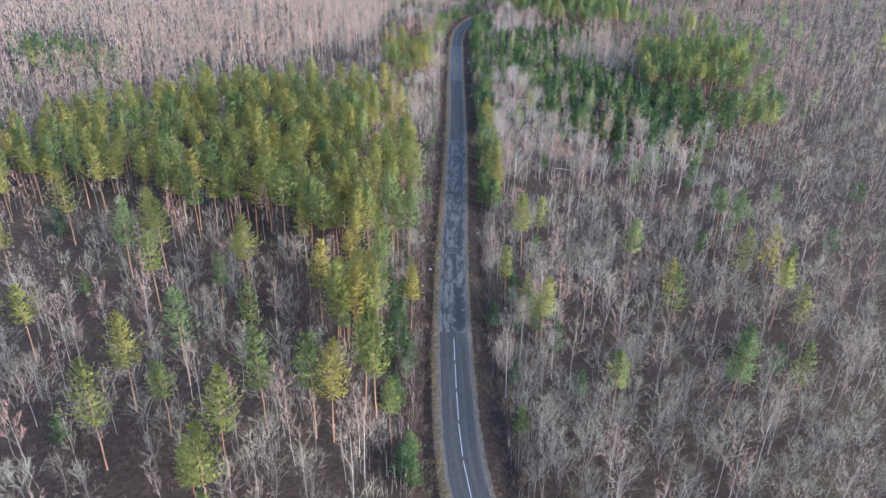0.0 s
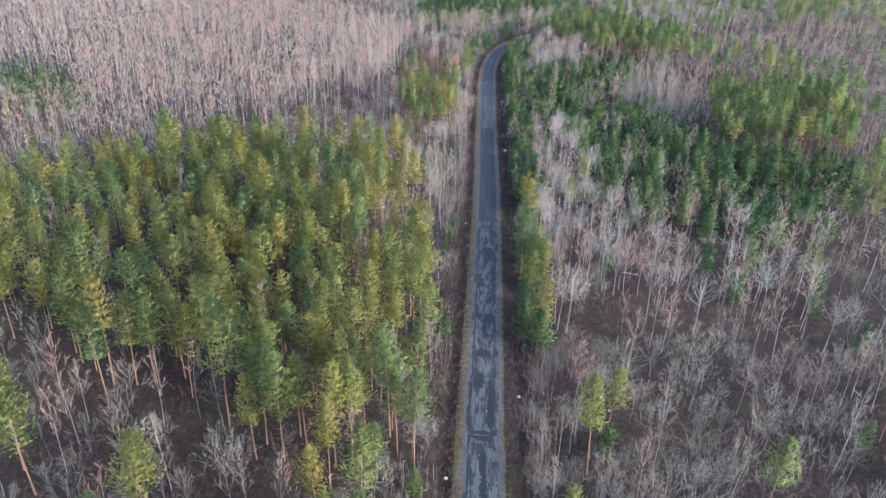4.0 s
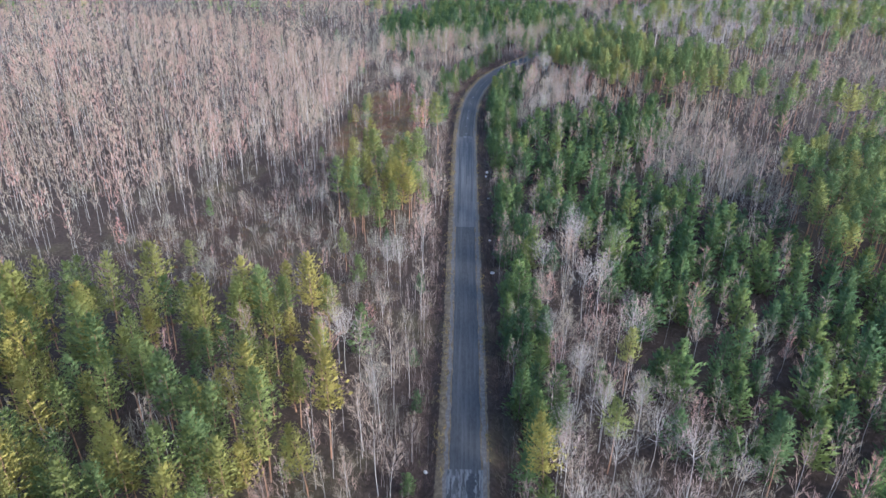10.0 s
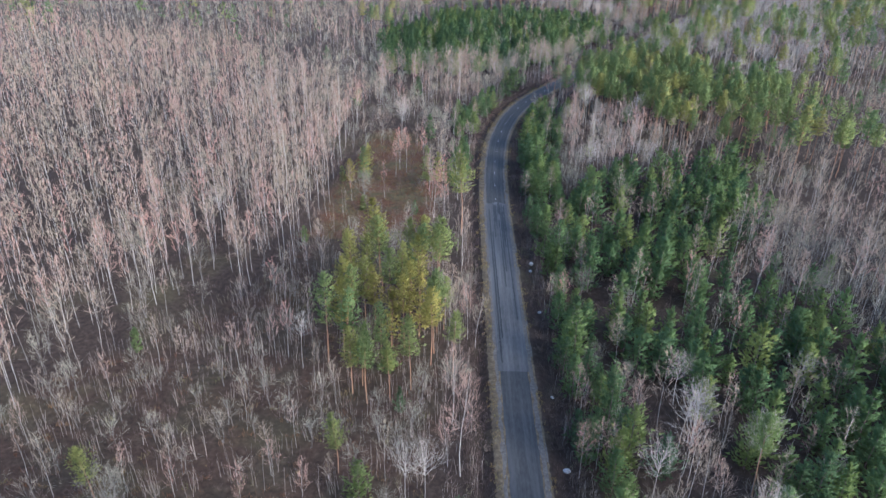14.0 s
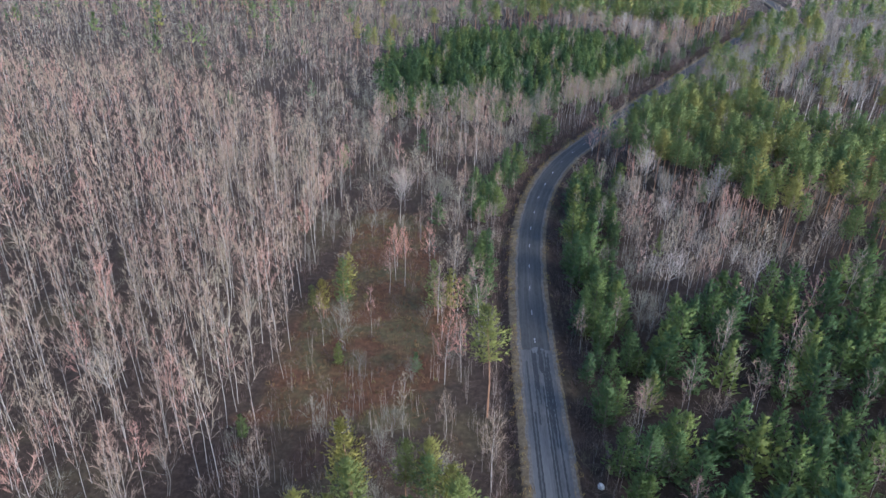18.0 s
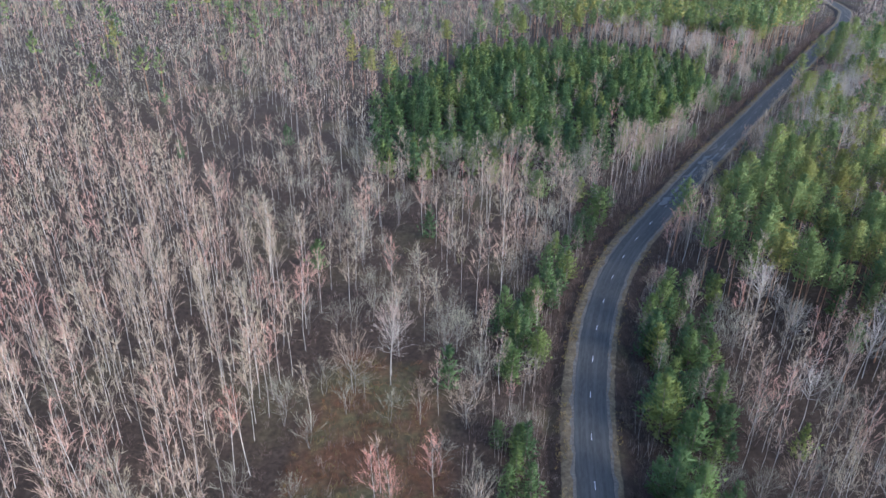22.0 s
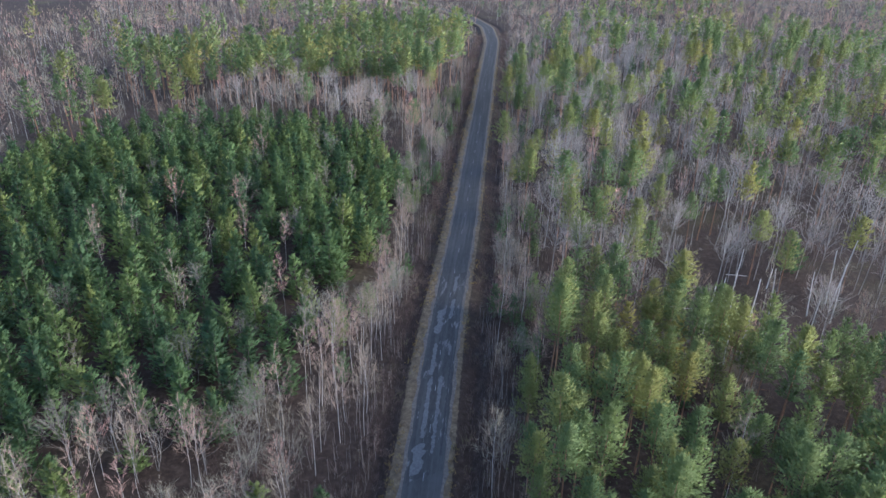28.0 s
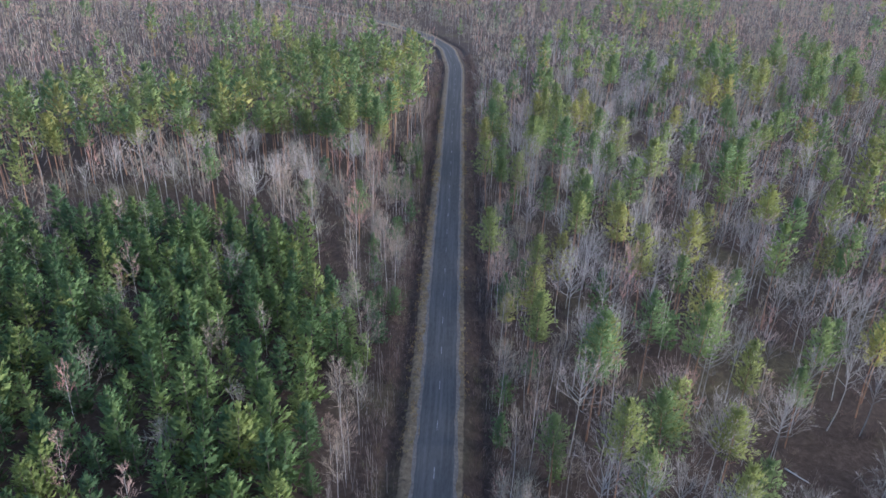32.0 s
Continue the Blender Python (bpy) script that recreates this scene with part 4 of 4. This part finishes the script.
singles("aspen", [
    (39.8, 159.4, 16), (-106.5, 150.8, 14), (-23.5, 332.3, 15), (-12.3, 367.7, 14), (-13.1, 313.7, 14), (-40.1, 405.1, 14), (-75.2, 465.1, 17), (-28.4,
    552.9, 15), (-28.6, 555.8, 17), (150.1, 722.1, 18), (141.4, 694.3, 18), (132, 678.6, 18), (200.5, 704.2, 18), (133.8, 661.7, 16), (181.3, 741.4, 17),
    (178.3, 723.5, 18), (195.4, 726.4, 18), (158, 667.1, 17), (155.6, 658.4, 17), (88.1, 862.9, 17), (174.2, 715.8, 18), (-21.4, 328.7, 17), (-15.4,
    367.4, 15)])
singles("grey", [
    (41.1, 127.1, 13), (45.5, 132, 12), (52.5, 117.8, 12), (28.5, 112.8, 11), (-68, 107.9, 11), (-85.9, 119.5, 13), (67.9, 112.8, 12), (42.9, 102.3, 9),
    (23, 97.6, 10), (-34.6, 103.5, 10), (-101.3, 189.1, 13), (34.9, 106.6, 12), (58.3, 113.2, 10), (42.9, 159.3, 12), (45.6, 180.1, 10), (-55.6, 163.6,
    12), (59.3, 182.7, 10), (18.4, 158.2, 8), (-64.2, 364, 10), (-81.2, 423, 13), (-13.8, 394.4, 9), (-64.4, 367, 8), (-22.6, 358.7, 8), (-31.7, 482.1,
    6), (-35.9, 490.4, 12), (-15.9, 564.2, 10), (2.9, 600.9, 11), (-40.6, 602, 11)])
singles("grey", [
    (-29.7, 572.3, 10), (-4, 592.2, 9), (-20.7, 653, 11), (25.7, 681.5, 9), (-35.2, 550, 13), (-46.6, 540.9, 11), (-14.1, 318, 10)])
singles("young", [
    (22.1, 153.8, 13), (19.1, 164.5, 9), (-9.2, 176.1, 8), (-8.8, 160.1, 9), (-15.4, 159.4, 12), (19.1, 408.7, 17), (24.1, 378.2, 15), (29.4, 375, 12),
    (18.4, 359.1, 15), (58.1, 374.4, 13), (68.1, 412.8, 15), (45.7, 362.7, 12), (67.5, 386.1, 14), (72.2, 410.5, 14), (21.4, 454.2, 15), (28.1, 458.9,
    14), (57, 414.2, 14), (45.8, 378.3, 14), (-23.7, 369, 10), (-6.3, 364.1, 7), (22.5, 387.9, 14), (57.6, 352.1, 12), (70.9, 371.2, 13), (20.6, 540.8,
    16), (24.6, 535.5, 15), (20.9, 505.4, 14), (24.8, 499.2, 13), (20.9, 493.2, 12)])
singles("young", [
    (26.6, 484, 8), (22.1, 521.9, 15), (19.1, 518.6, 14), (-19.7, 484.1, 6), (29.8, 477.5, 5), (-5.7, 574.1, 12), (0.6, 576.5, 12), (3.7, 583.1, 12),
    (9.5, 597.8, 11), (-2.2, 563.2, 11), (0.1, 560.2, 11), (-5.8, 555.9, 10), (20.6, 625.4, 13), (22.4, 623.6, 13), (27.9, 576.3, 12), (24.8, 565.4, 12),
    (19.9, 545.7, 12), (22.9, 547.5, 12), (22.9, 564, 11), (-7.2, 569.3, 10), (18.9, 525.5, 14), (18.9, 355.5, 15), (18.1, 336.8, 14), (23.4, 341, 13),
    (23.9, 316.3, 15), (16.1, 314.5, 14), (19.8, 310.9, 13), (43.4, 360.8, 14)])
singles("young", [
    (53.4, 368.2, 15), (66.1, 330.9, 14), (50.7, 325.9, 15), (-19, 336.4, 15)])

singles("pine", [(-25.1, 145.7, 19), (-22.3, 151.9, 19), (-22.7, 145.5, 19), (-21.4, 159.5, 19), (-25.2, 168.8, 19), (-17.4, 138.9, 19), (-22.9, 138.2, 19), (-20.3, 144.7, 19)])
singles("young", [(-10.6, 149.7, 9), (-9.0, 139.8, 9), (-12.5, 159.4, 9), (-11.9, 135.4, 9), (-7.5, 132.8, 9)])
singles("grey", [(-5.8, 661.6, 13), (1.9, 659.6, 14), (13.2, 651.8, 12), (21, 652.6, 13), (24, 643.7, 12), (6.4, 655.5, 12), (-18.6, 656.7, 13), (13.4, 639, 11), (-27.6, 576, 11), (-17.6, 565.9, 11),
                 (-35.4, 579.6, 10), (0.2, 596.6, 13), (-43.4, 608.4, 13), (-50.5, 609.9, 12), (-6.4, 705, 10), (15.6, 676, 11)])
singles("pink_birch", [(-27, 520.4, 16), (-24.6, 517.5, 17), (-13.6, 479.7, 18), (-10.2, 480.6, 17), (-11.5, 496, 16), (-18.4, 525.7, 14), (-52.4, 530, 18), (42.4, 253.6, 19),
                       (46.3, 253.5, 18), (-41, 288, 17), (-92, 378, 15)])
if SINGLES_HERE:
    own = np.array(SINGLES_HERE, float)
    gap = np.array([2.6, 1.8, 1.5, 2.2, 2.2, 2.6, 2.4, 2.6])
    clear = np.ones(len(trees), bool)
    for x, y, sp, f in SINGLES_HERE:
        clear &= np.hypot(trees[:, 0] - x, trees[:, 1] - y) > gap[int(sp)]
    trees = np.concatenate([own, trees[clear]])

# ---- which trees are things of their own: those nearest the road on the flown stretch ----
LABELS = {
    "low_pine": ("open-grown pine with yellow-green crown reaching low", "pine tree", "low pines in the openings"),
    "green_pine": ("tall pine with bare orange trunk and olive green crown", "pine tree", "olive pines beside the road"),
    "pink_birch": ("leafless birch with white forked trunk and reddish pink twigs", "birch tree", "reddish birches in the openings"),
    "pine": ("tall pine with bare orange trunk and yellow-green crown", "pine tree", "tall pines beside the road"),
    "young": ("young dark green conifer with full feathery crown", "conifer", "young conifers beside the road"),
    "birch": ("leafless birch with white trunk and pinkish brown twigs", "birch tree", "birches beside the road"),
    "aspen": ("tall leafless tree with pale trunk and domed twiggy top", "bare tree", "tall bare trees beside the road"),
    "grey": ("leafless grey broadleaf tree with spreading twiggy crown", "bare tree", "bare trees beside the road"),
}
NAMES = {"pine": "pine_tree", "young": "young_conifer", "birch": "birch_tree", "grey": "bare_tree", "aspen": "tall_bare_tree", "low_pine": "low_pine", "pink_birch": "reddish_birch", "green_pine": "olive_pine"}
trees[(trees[:, 2] == 0) & ((trees[:, 1] > 545) | (trees[:, 0] > 40)), 2] = SPECIES.index("green_pine")
VARIANTS = 7
tx, ty, tsp, tf = trees.T
lateral = np.abs(aside(tx, ty)) + 400 * ((ty < 88) | (ty > 830))
lateral[:len(SINGLES_HERE)] = 0
as_thing = np.zeros(len(trees), bool)
for k, kind in enumerate(SPECIES):
    idx = np.where(tsp == k)[0]
    idx = idx[np.argsort(lateral[idx], kind="stable")][:(300, 300, 300, 240, 150, 300, 300, 200)[k]]
    as_thing[idx] = True

height = land(tx, ty)
for k, kind in enumerate(SPECIES):
    info = KINDS[kind]
    lab, cat, grp = LABELS[kind]
    protos = []
    for v in range(VARIANTS):
        wood, arms, leaf = build_kind(kind, 0, np.random.default_rng(100 * k + v))
        meshes = [("trunk", soup("trunk", wood, [info["bark"]]))]
        bits = [arms, leaf] if arms is not None else [leaf]
        slots = np.repeat(np.arange(2 - len(bits), 2), [len(q) for q in bits])
        every, lean_out = np.concatenate(bits), None
        if k in NEEDLED:
            every, lean_out = crown_normals(every)
        meshes.append(("crown", soup("crown", every, [info["limb"], info["leaf"]], slots, None, lean_out)))
        protos.append(meshes)
    first = [None] * VARIANTS
    for n, i in enumerate(np.where(as_thing & (tsp == k))[0]):
        g = np.random.default_rng(9000 + int(i) + 7919 * k)
        v = n % VARIANTS
        m = pose(tx[i], ty[i], height[i] - 0.15, g.normal() * 1.5, g.normal() * 1.5, g.uniform(0, 360)) @ Matrix.Scale(tf[i], 4)
        if first[v] is None:
            ob = tagged(new(NAMES[kind]), lab, cat, grp)
            for pname, me in protos[v]:
                under(new(pname, me), ob)
            ob.matrix_basis = m
            first[v] = (ob, None)
        else:
            src = first[v][0]
            keep = src.matrix_basis.copy()
            src.matrix_basis = Matrix()
            copy_thing(src, m)
            src.matrix_basis = keep

# ---- the rest of the woods, joined: near the road in fuller shape, far off simpler ----
near = (np.abs(aside(tx, ty)) < 105) & (ty < 880)
near_needles = (np.abs(aside(tx, ty)) < 180) & (ty < 860)
mid = ~near & (np.abs(aside(tx, ty)) < 230) & (ty < 900)
far = ~near & ~mid


def joined(name, chosen, level, kind, label, variants=6):
    k = SPECIES.index(kind)
    idx = np.where(chosen & (tsp == k))[0]
    if not len(idx):
        return
    info = KINDS[kind]
    g = np.random.default_rng(500 + 10 * level + k)
    v_of = g.integers(0, variants, len(idx))
    turn = g.uniform(0, 2 * np.pi, len(idx))
    lean = g.normal(size=(len(idx), 2)) * 0.025
    tri, slot, tnt, nrm = [], [], [], []
    for v in range(variants):
        wood, arms, leaf = build_kind(kind, level, np.random.default_rng(3000 + 100 * level + 10 * k + v))
        bits = [wood, arms, leaf] if arms is not None else [wood, leaf]
        proto = np.concatenate(bits)
        if k in NEEDLED:
            proto[len(wood):], out_n = crown_normals(proto[len(wood):])
            face = np.cross(proto[:, 1] - proto[:, 0], proto[:, 2] - proto[:, 0])
            face /= np.linalg.norm(face, axis=1, keepdims=True) + 1e-9
            face[len(wood):] = out_n
        part_slot = np.repeat([0, 1, 2] if arms is not None else [0, 2], [len(q) for q in bits])
        sel = np.where(v_of == v)[0]
        if not len(sel):
            continue
        ii = idx[sel]
        c, s = np.cos(turn[sel]), np.sin(turn[sel])
        f = tf[ii]
        stretch = f * g.uniform(0.88, 1.12, len(sel))
        px = (proto[None, ..., 0] * c[:, None, None] - proto[None, ..., 1] * s[:, None, None]) * stretch[:, None, None]
        py = (proto[None, ..., 0] * s[:, None, None] + proto[None, ..., 1] * c[:, None, None]) * stretch[:, None, None]
        pz = proto[None, ..., 2] * f[:, None, None]
        px = px + lean[sel, 0][:, None, None] * pz + tx[ii][:, None, None]
        py = py + lean[sel, 1][:, None, None] * pz + ty[ii][:, None, None]
        pz = pz + (height[ii] - 0.15)[:, None, None]
        tri.append(np.stack([px, py, pz], -1).reshape(-1, 3, 3))
        if k in NEEDLED:
            nx = face[None, :, 0] * c[:, None] - face[None, :, 1] * s[:, None]
            ny = face[None, :, 0] * s[:, None] + face[None, :, 1] * c[:, None]
            nrm.append(np.stack([nx, ny, np.broadcast_to(face[None, :, 2], nx.shape)], -1).reshape(-1, 3))
        slot.append(np.tile(part_slot, len(sel)))
        tnt.append(np.repeat(g.random(len(sel)), len(proto)))
    me = soup(name, np.concatenate(tri), [info["bark"], info["limb"], info["leaf"]], np.concatenate(slot), np.concatenate(tnt), np.concatenate(nrm) if nrm else None)
    tagged(new(name, me), label, "woods", kind="stuff")


joined("pine_wood", near_needles & ~as_thing, 1, "pine", "stand of tall yellow-green pines on brown forest floor")
joined("conifer_plantation", near_needles & ~as_thing, 1, "young", "dense dark green plantation of young conifers")
joined("birch_wood", near & ~as_thing, 1, "birch", "leafless birch wood with white trunks and pinkish tops")
joined("bare_wood", near & ~as_thing, 1, "grey", "leafless grey broadleaf trees and scrub")
joined("aspen_wood", near & ~as_thing, 1, "aspen", "tall leafless trees with pale trunks and domed tops")
joined("far_aspen_wood", ~near & ~as_thing, 2, "aspen", "far tall leafless trees with domed tops")
joined("olive_pine_wood", near_needles & ~as_thing, 1, "green_pine", "stand of tall olive green pines")
joined("far_olive_pine_wood", ~near_needles & ~as_thing, 2, "green_pine", "far stands of olive green pines")
joined("far_pine_wood", ~near_needles & ~as_thing, 2, "pine", "far stands of green pines")
joined("far_conifer_wood", ~near_needles & ~as_thing, 2, "young", "far groups of dark green conifers")
joined("birch_wood", mid & ~as_thing, 2, "birch", "leafless birch wood with pinkish tops away from the road")
joined("far_birch_wood", far & ~as_thing, 3, "birch", "far leafless birch woods with pinkish tops")
joined("bare_wood", mid & ~as_thing, 2, "grey", "leafless grey broadleaf trees away from the road")
joined("far_bare_wood", far & ~as_thing, 3, "grey", "far leafless grey broadleaf woods")


# ---- undergrowth ----
def undergrowth(name, x, y, variants, material, label, cat, lo=0.7, hi=1.4, seed=1):
    g = np.random.default_rng(seed)
    z = land(x, y)
    v_of = g.integers(0, len(variants), len(x))
    tri, tnt = [], []
    for v, proto in enumerate(variants):
        sel = np.where(v_of == v)[0]
        a = g.uniform(0, 2 * np.pi, len(sel))
        c, s, f = np.cos(a)[:, None, None], np.sin(a)[:, None, None], g.uniform(lo, hi, len(sel))[:, None, None]
        px = (proto[None, ..., 0] * c - proto[None, ..., 1] * s) * f + x[sel][:, None, None]
        py = (proto[None, ..., 0] * s + proto[None, ..., 1] * c) * f + y[sel][:, None, None]
        pz = proto[None, ..., 2] * f + z[sel][:, None, None]
        tri.append(np.stack([px, py, pz], -1).reshape(-1, 3, 3))
        tnt.append(np.repeat(g.random(len(sel)), len(proto)))
    me = soup(name, np.concatenate(tri), [material], None, np.concatenate(tnt))
    tagged(new(name, me), label, cat, kind="stuff")


gs = np.random.default_rng(77)
bush = [np.concatenate(shrub(gs, 14, 2.6, 1.6, 0.07)) for _ in range(5)]
x, y = scatter(3.4, -190, 330, 60, 860)
d = np.abs(aside(x, y))
thin = inside(OPEN_HEATH, x, y) | inside(OPEN_MOSS, x, y)
ok = (d > 8.6) & (d < np.where((y > 600) & (x > road_x(y)), 150, 90)) & in_sight(x, y) & (rng.random(len(x)) > np.where(thin, 0.4, 0.5))
ok &= ~inside(PLANTATION, x, y)
undergrowth("forest_scrub", x[ok], y[ok], bush, SHRUB_TWIGS, "low brown leafless scrub under the trees", "scrub", 0.5, 1.2, 3)
x, y = scatter(1.5, -30, 270, 60, 980)
d = np.abs(aside(x, y))
ok = (d > 6.0) & (d < 11.5) & (rng.random(len(x)) > 0.2)
undergrowth("ditch_scrub", x[ok], y[ok], bush, SHRUB_TWIGS, "reddish brown leafless scrub along the ditches", "scrub", 0.4, 1.0, 4)
whip = []
for _ in range(5):
    bits = []
    for _k in range(3):
        p = np.array([*(gs.normal(size=2) * 0.9), -0.1])
        hh = gs.uniform(3.5, 7.0)
        q = p + np.array([*(gs.normal(size=2) * 0.35), hh])
        bits.append(prism(p, q, 0.035, 0.008, 3))
        k = 7
        t = gs.uniform(0.4, 1.0, (k, 1))
        bits.append(blades(p + (q - p) * t, np.concatenate([gs.normal(size=(k, 2)) * 0.5, np.ones((k, 1))], 1), np.full(k, 0.9), np.full(k, 0.03), gs))
    whip.append(np.concatenate(bits))
x, y = scatter(2.6, -112, 280, 70, 900)
d = np.abs(aside(x, y))
wide = (y > 610) & (x > road_x(y)) & (d < 60)
ok = (d > 8.6) & (((d < 22) & (rng.random(len(x)) > 0.35 + 0.3 * (d > 15))) | (wide & (rng.random(len(x)) > 0.86)) | (inside(OPEN_MOSS, x, y) & (rng.random(len(x)) > 0.55)))
ok &= ~inside(PLANTATION, x, y) & ~inside(YOUNG_WOOD, x, y)
undergrowth("birch_saplings", x[ok], y[ok], whip, BIRCH_LIMB, "thin pale leafless saplings beside the ditches", "saplings", 0.6, 1.15, 6)
HEATH_GRASS = foliage("heath_grass", [(0.0, (0.11, 0.055, 0.028)), (0.5, (0.165, 0.085, 0.042)), (0.8, (0.20, 0.145, 0.06)), (1.0, (0.15, 0.14, 0.055))], 0.25, 0.25)
clump = [np.concatenate(shrub(gs, 10, 1.0, 1.0, 0.10)) for _ in range(4)]
x, y = scatter(1.7, -112, 0, 340, 562)
ok = (inside(OPEN_HEATH, x, y) | (inside(OPEN_MOSS, x, y) & (rng.random(len(x)) > 0.8))) & (rng.random(len(x)) > 0.25) & (np.abs(aside(x, y)) > 9)
undergrowth("heath_grass", x[ok], y[ok], clump, HEATH_GRASS, "rusty brown and olive heath grass in the forest openings", "grass", 0.5, 1.4, 8)
tuft = [np.concatenate(shrub(gs, 9, 0.55, 0.7, 0.09)) for _ in range(4)]
x, y = scatter(0.95, -20, 250, 60, 900)
d = np.abs(aside(x, y))
west = aside(x, y) < 0
patchy = np.sin(y * 0.21 + 1.3 * np.sin(y * 0.083)) > np.where(west, -0.75, -0.1)
ok = (d > 4.0) & (d < np.where(west, 6.2, 5.3)) & patchy & (rng.random(len(x)) > 0.3)
undergrowth("verge_grass", x[ok], y[ok], tuft, GRASS_BLADES, "dry yellow grass on the road verges", "grass", 0.5, 1.3, 5)


# ---- broken birches and fallen trunks in the gap east of the road ----
def snag(x, y, h, dx, dy, seed):
    """A dead standing trunk, snapped at the top, with a few stubs."""
    g = np.random.default_rng(seed)
    ob = tagged(new("broken_birch"), "dead standing birch trunk snapped off at the top", "dead tree", "broken birches in the clearing")
    k = 4
    line = np.stack([np.linspace(0, dx, k + 1) + g.normal(size=k + 1) * 0.05, np.linspace(0, dy, k + 1) + g.normal(size=k + 1) * 0.05, np.linspace(-0.2, h, k + 1)], 1)
    wood = [limb(line, 0.14, 0.09, 6)]
    for i in range(3):      # splintered end
        p = line[-1] + np.array([math.cos(i * 2.1) * 0.05, math.sin(i * 2.1) * 0.05, -0.1])
        wood.append(prism(p, p + np.array([g.normal() * 0.08, g.normal() * 0.08, g.uniform(0.3, 0.8)]), 0.06, 0.005, 3))
    under(new("trunk", soup("trunk", np.concatenate(wood), [DEAD_WOOD])), ob)
    for i in range(int(g.integers(1, 4))):
        z = h * g.uniform(0.35, 0.9)
        a = g.uniform(0, 6.28)
        p = at_height(line, z)
        tip = p + np.array([math.cos(a), math.sin(a), 0.5]) * g.uniform(0.5, 1.4)
        under(new("stub", soup("stub", prism(p, tip, 0.05, 0.015, 4), [DEAD_WOOD])), ob)
    ob.matrix_basis = pose(x, y, float(land(x, y)), 0, 0, 0)


for n, row in enumerate(((116.7, 650.1, 11.5, 0.6, 0.0), (118.3, 650.4, 13, 1.4, -0.4), (120.5, 648.3, 9.5, 0.5, -0.2), (121.7, 643.9, 15, 0.8, 0), (115.7, 639.3, 11.5, 0.2, 0),
                         (136.4, 660.4, 11.5, 0, -0.2), (136.7, 649.9, 11.5, -1.1, 0.4), (137.6, 640.1, 8.5, 0.1, -0.1), (152.5, 647.5, 13.5, -0.8, 0.6), (146.5, 641.6, 14.5, -0.2, 0.4),
                         (144.1, 645.8, 11.5, -1.3, 0.4), (112.2, 640, 7, -0.3, 0.1), (144.8, 657.9, 5, 0.6, 0.1), (155.8, 647.9, 15.5, 0.7, -0.8), (-14.4, 271.3, 8.5, -1.2, 0.3))):
    snag(*row, 40 + n)


def fallen_trunk(x0, y0, x1, y1, r, seed):
    g = np.random.default_rng(seed)
    ob = tagged(new("fallen_trunk"), "pale fallen birch trunk lying on the forest floor", "log", "fallen trunks")
    k = 5
    t = np.linspace(0, 1, k + 1)
    xs, ys = x0 + (x1 - x0) * t + g.normal(size=k + 1) * 0.05, y0 + (y1 - y0) * t + g.normal(size=k + 1) * 0.05
    line = np.stack([xs, ys, land(xs, ys) + r * 0.8], 1)
    base = line[0].copy()
    under(new("trunk", soup("trunk", limb(line - base, r, r * 0.5, 6), [DEAD_WOOD])), ob)
    for i in range(3):
        f = g.uniform(0.4, 0.95)
        p = line[int(f * k)] - base
        under(new("stub", soup("stub", prism(p, p + np.array([g.normal() * 0.3, g.normal() * 0.3, 0.4]), 0.04, 0.015, 4), [DEAD_WOOD])), ob)
    ob.matrix_basis = pose(*base)


for n, row in enumerate(((117.5, 662, 123, 658.6, 0.12), (136.9, 678.2, 137.5, 674, 0.11), (129, 645, 133, 642, 0.10), (123, 668.5, 128, 670, 0.10), (141, 667, 145, 664, 0.10),
                         (-18, 263, -14, 267, 0.10), (45, 268, 50, 266.5, 0.08))):
    fallen_trunk(*row, 70 + n)


# ---- pale stones beside the road ----
def stone(x, y, r, seed):
    bm = bmesh.new()
    bmesh.ops.create_icosphere(bm, subdivisions=2, radius=r)
    g = np.random.default_rng(seed)
    ph = g.uniform(0, 6, 3)
    for v in bm.verts:
        k = 1 + 0.22 * math.sin(v.co.x / r * 2.3 + ph[0]) * math.sin(v.co.y / r * 2.1 + ph[1]) + 0.1 * math.sin(v.co.z / r * 4 + ph[2])
        v.co = Vector((v.co.x * k * 1.25, v.co.y * k, v.co.z * k * 0.7))
    me = bpy.data.meshes.new("stone")
    bm.to_mesh(me)
    bm.free()
    me.materials.append(STONE)
    ob = tagged(new("stone", me), "pale boulder lying on the grass verge", "stone", "stones beside the road")
    ob.matrix_basis = pose(x, y, float(land(x, y)) + r * 0.4, 0, 0, g.uniform(0, 360))


for n, (x, y, r) in enumerate(((13.4, 377.4, 0.55), (14.2, 454.2, 0.6), (13.6, 450.5, 0.45), (13.2, 398, 0.35), (14.0, 430, 0.4), (-2.2, 300, 0.35), (11.5, 208, 0.4), (-3.6, 182, 0.35))):
    stone(x, y, r, 90 + n)
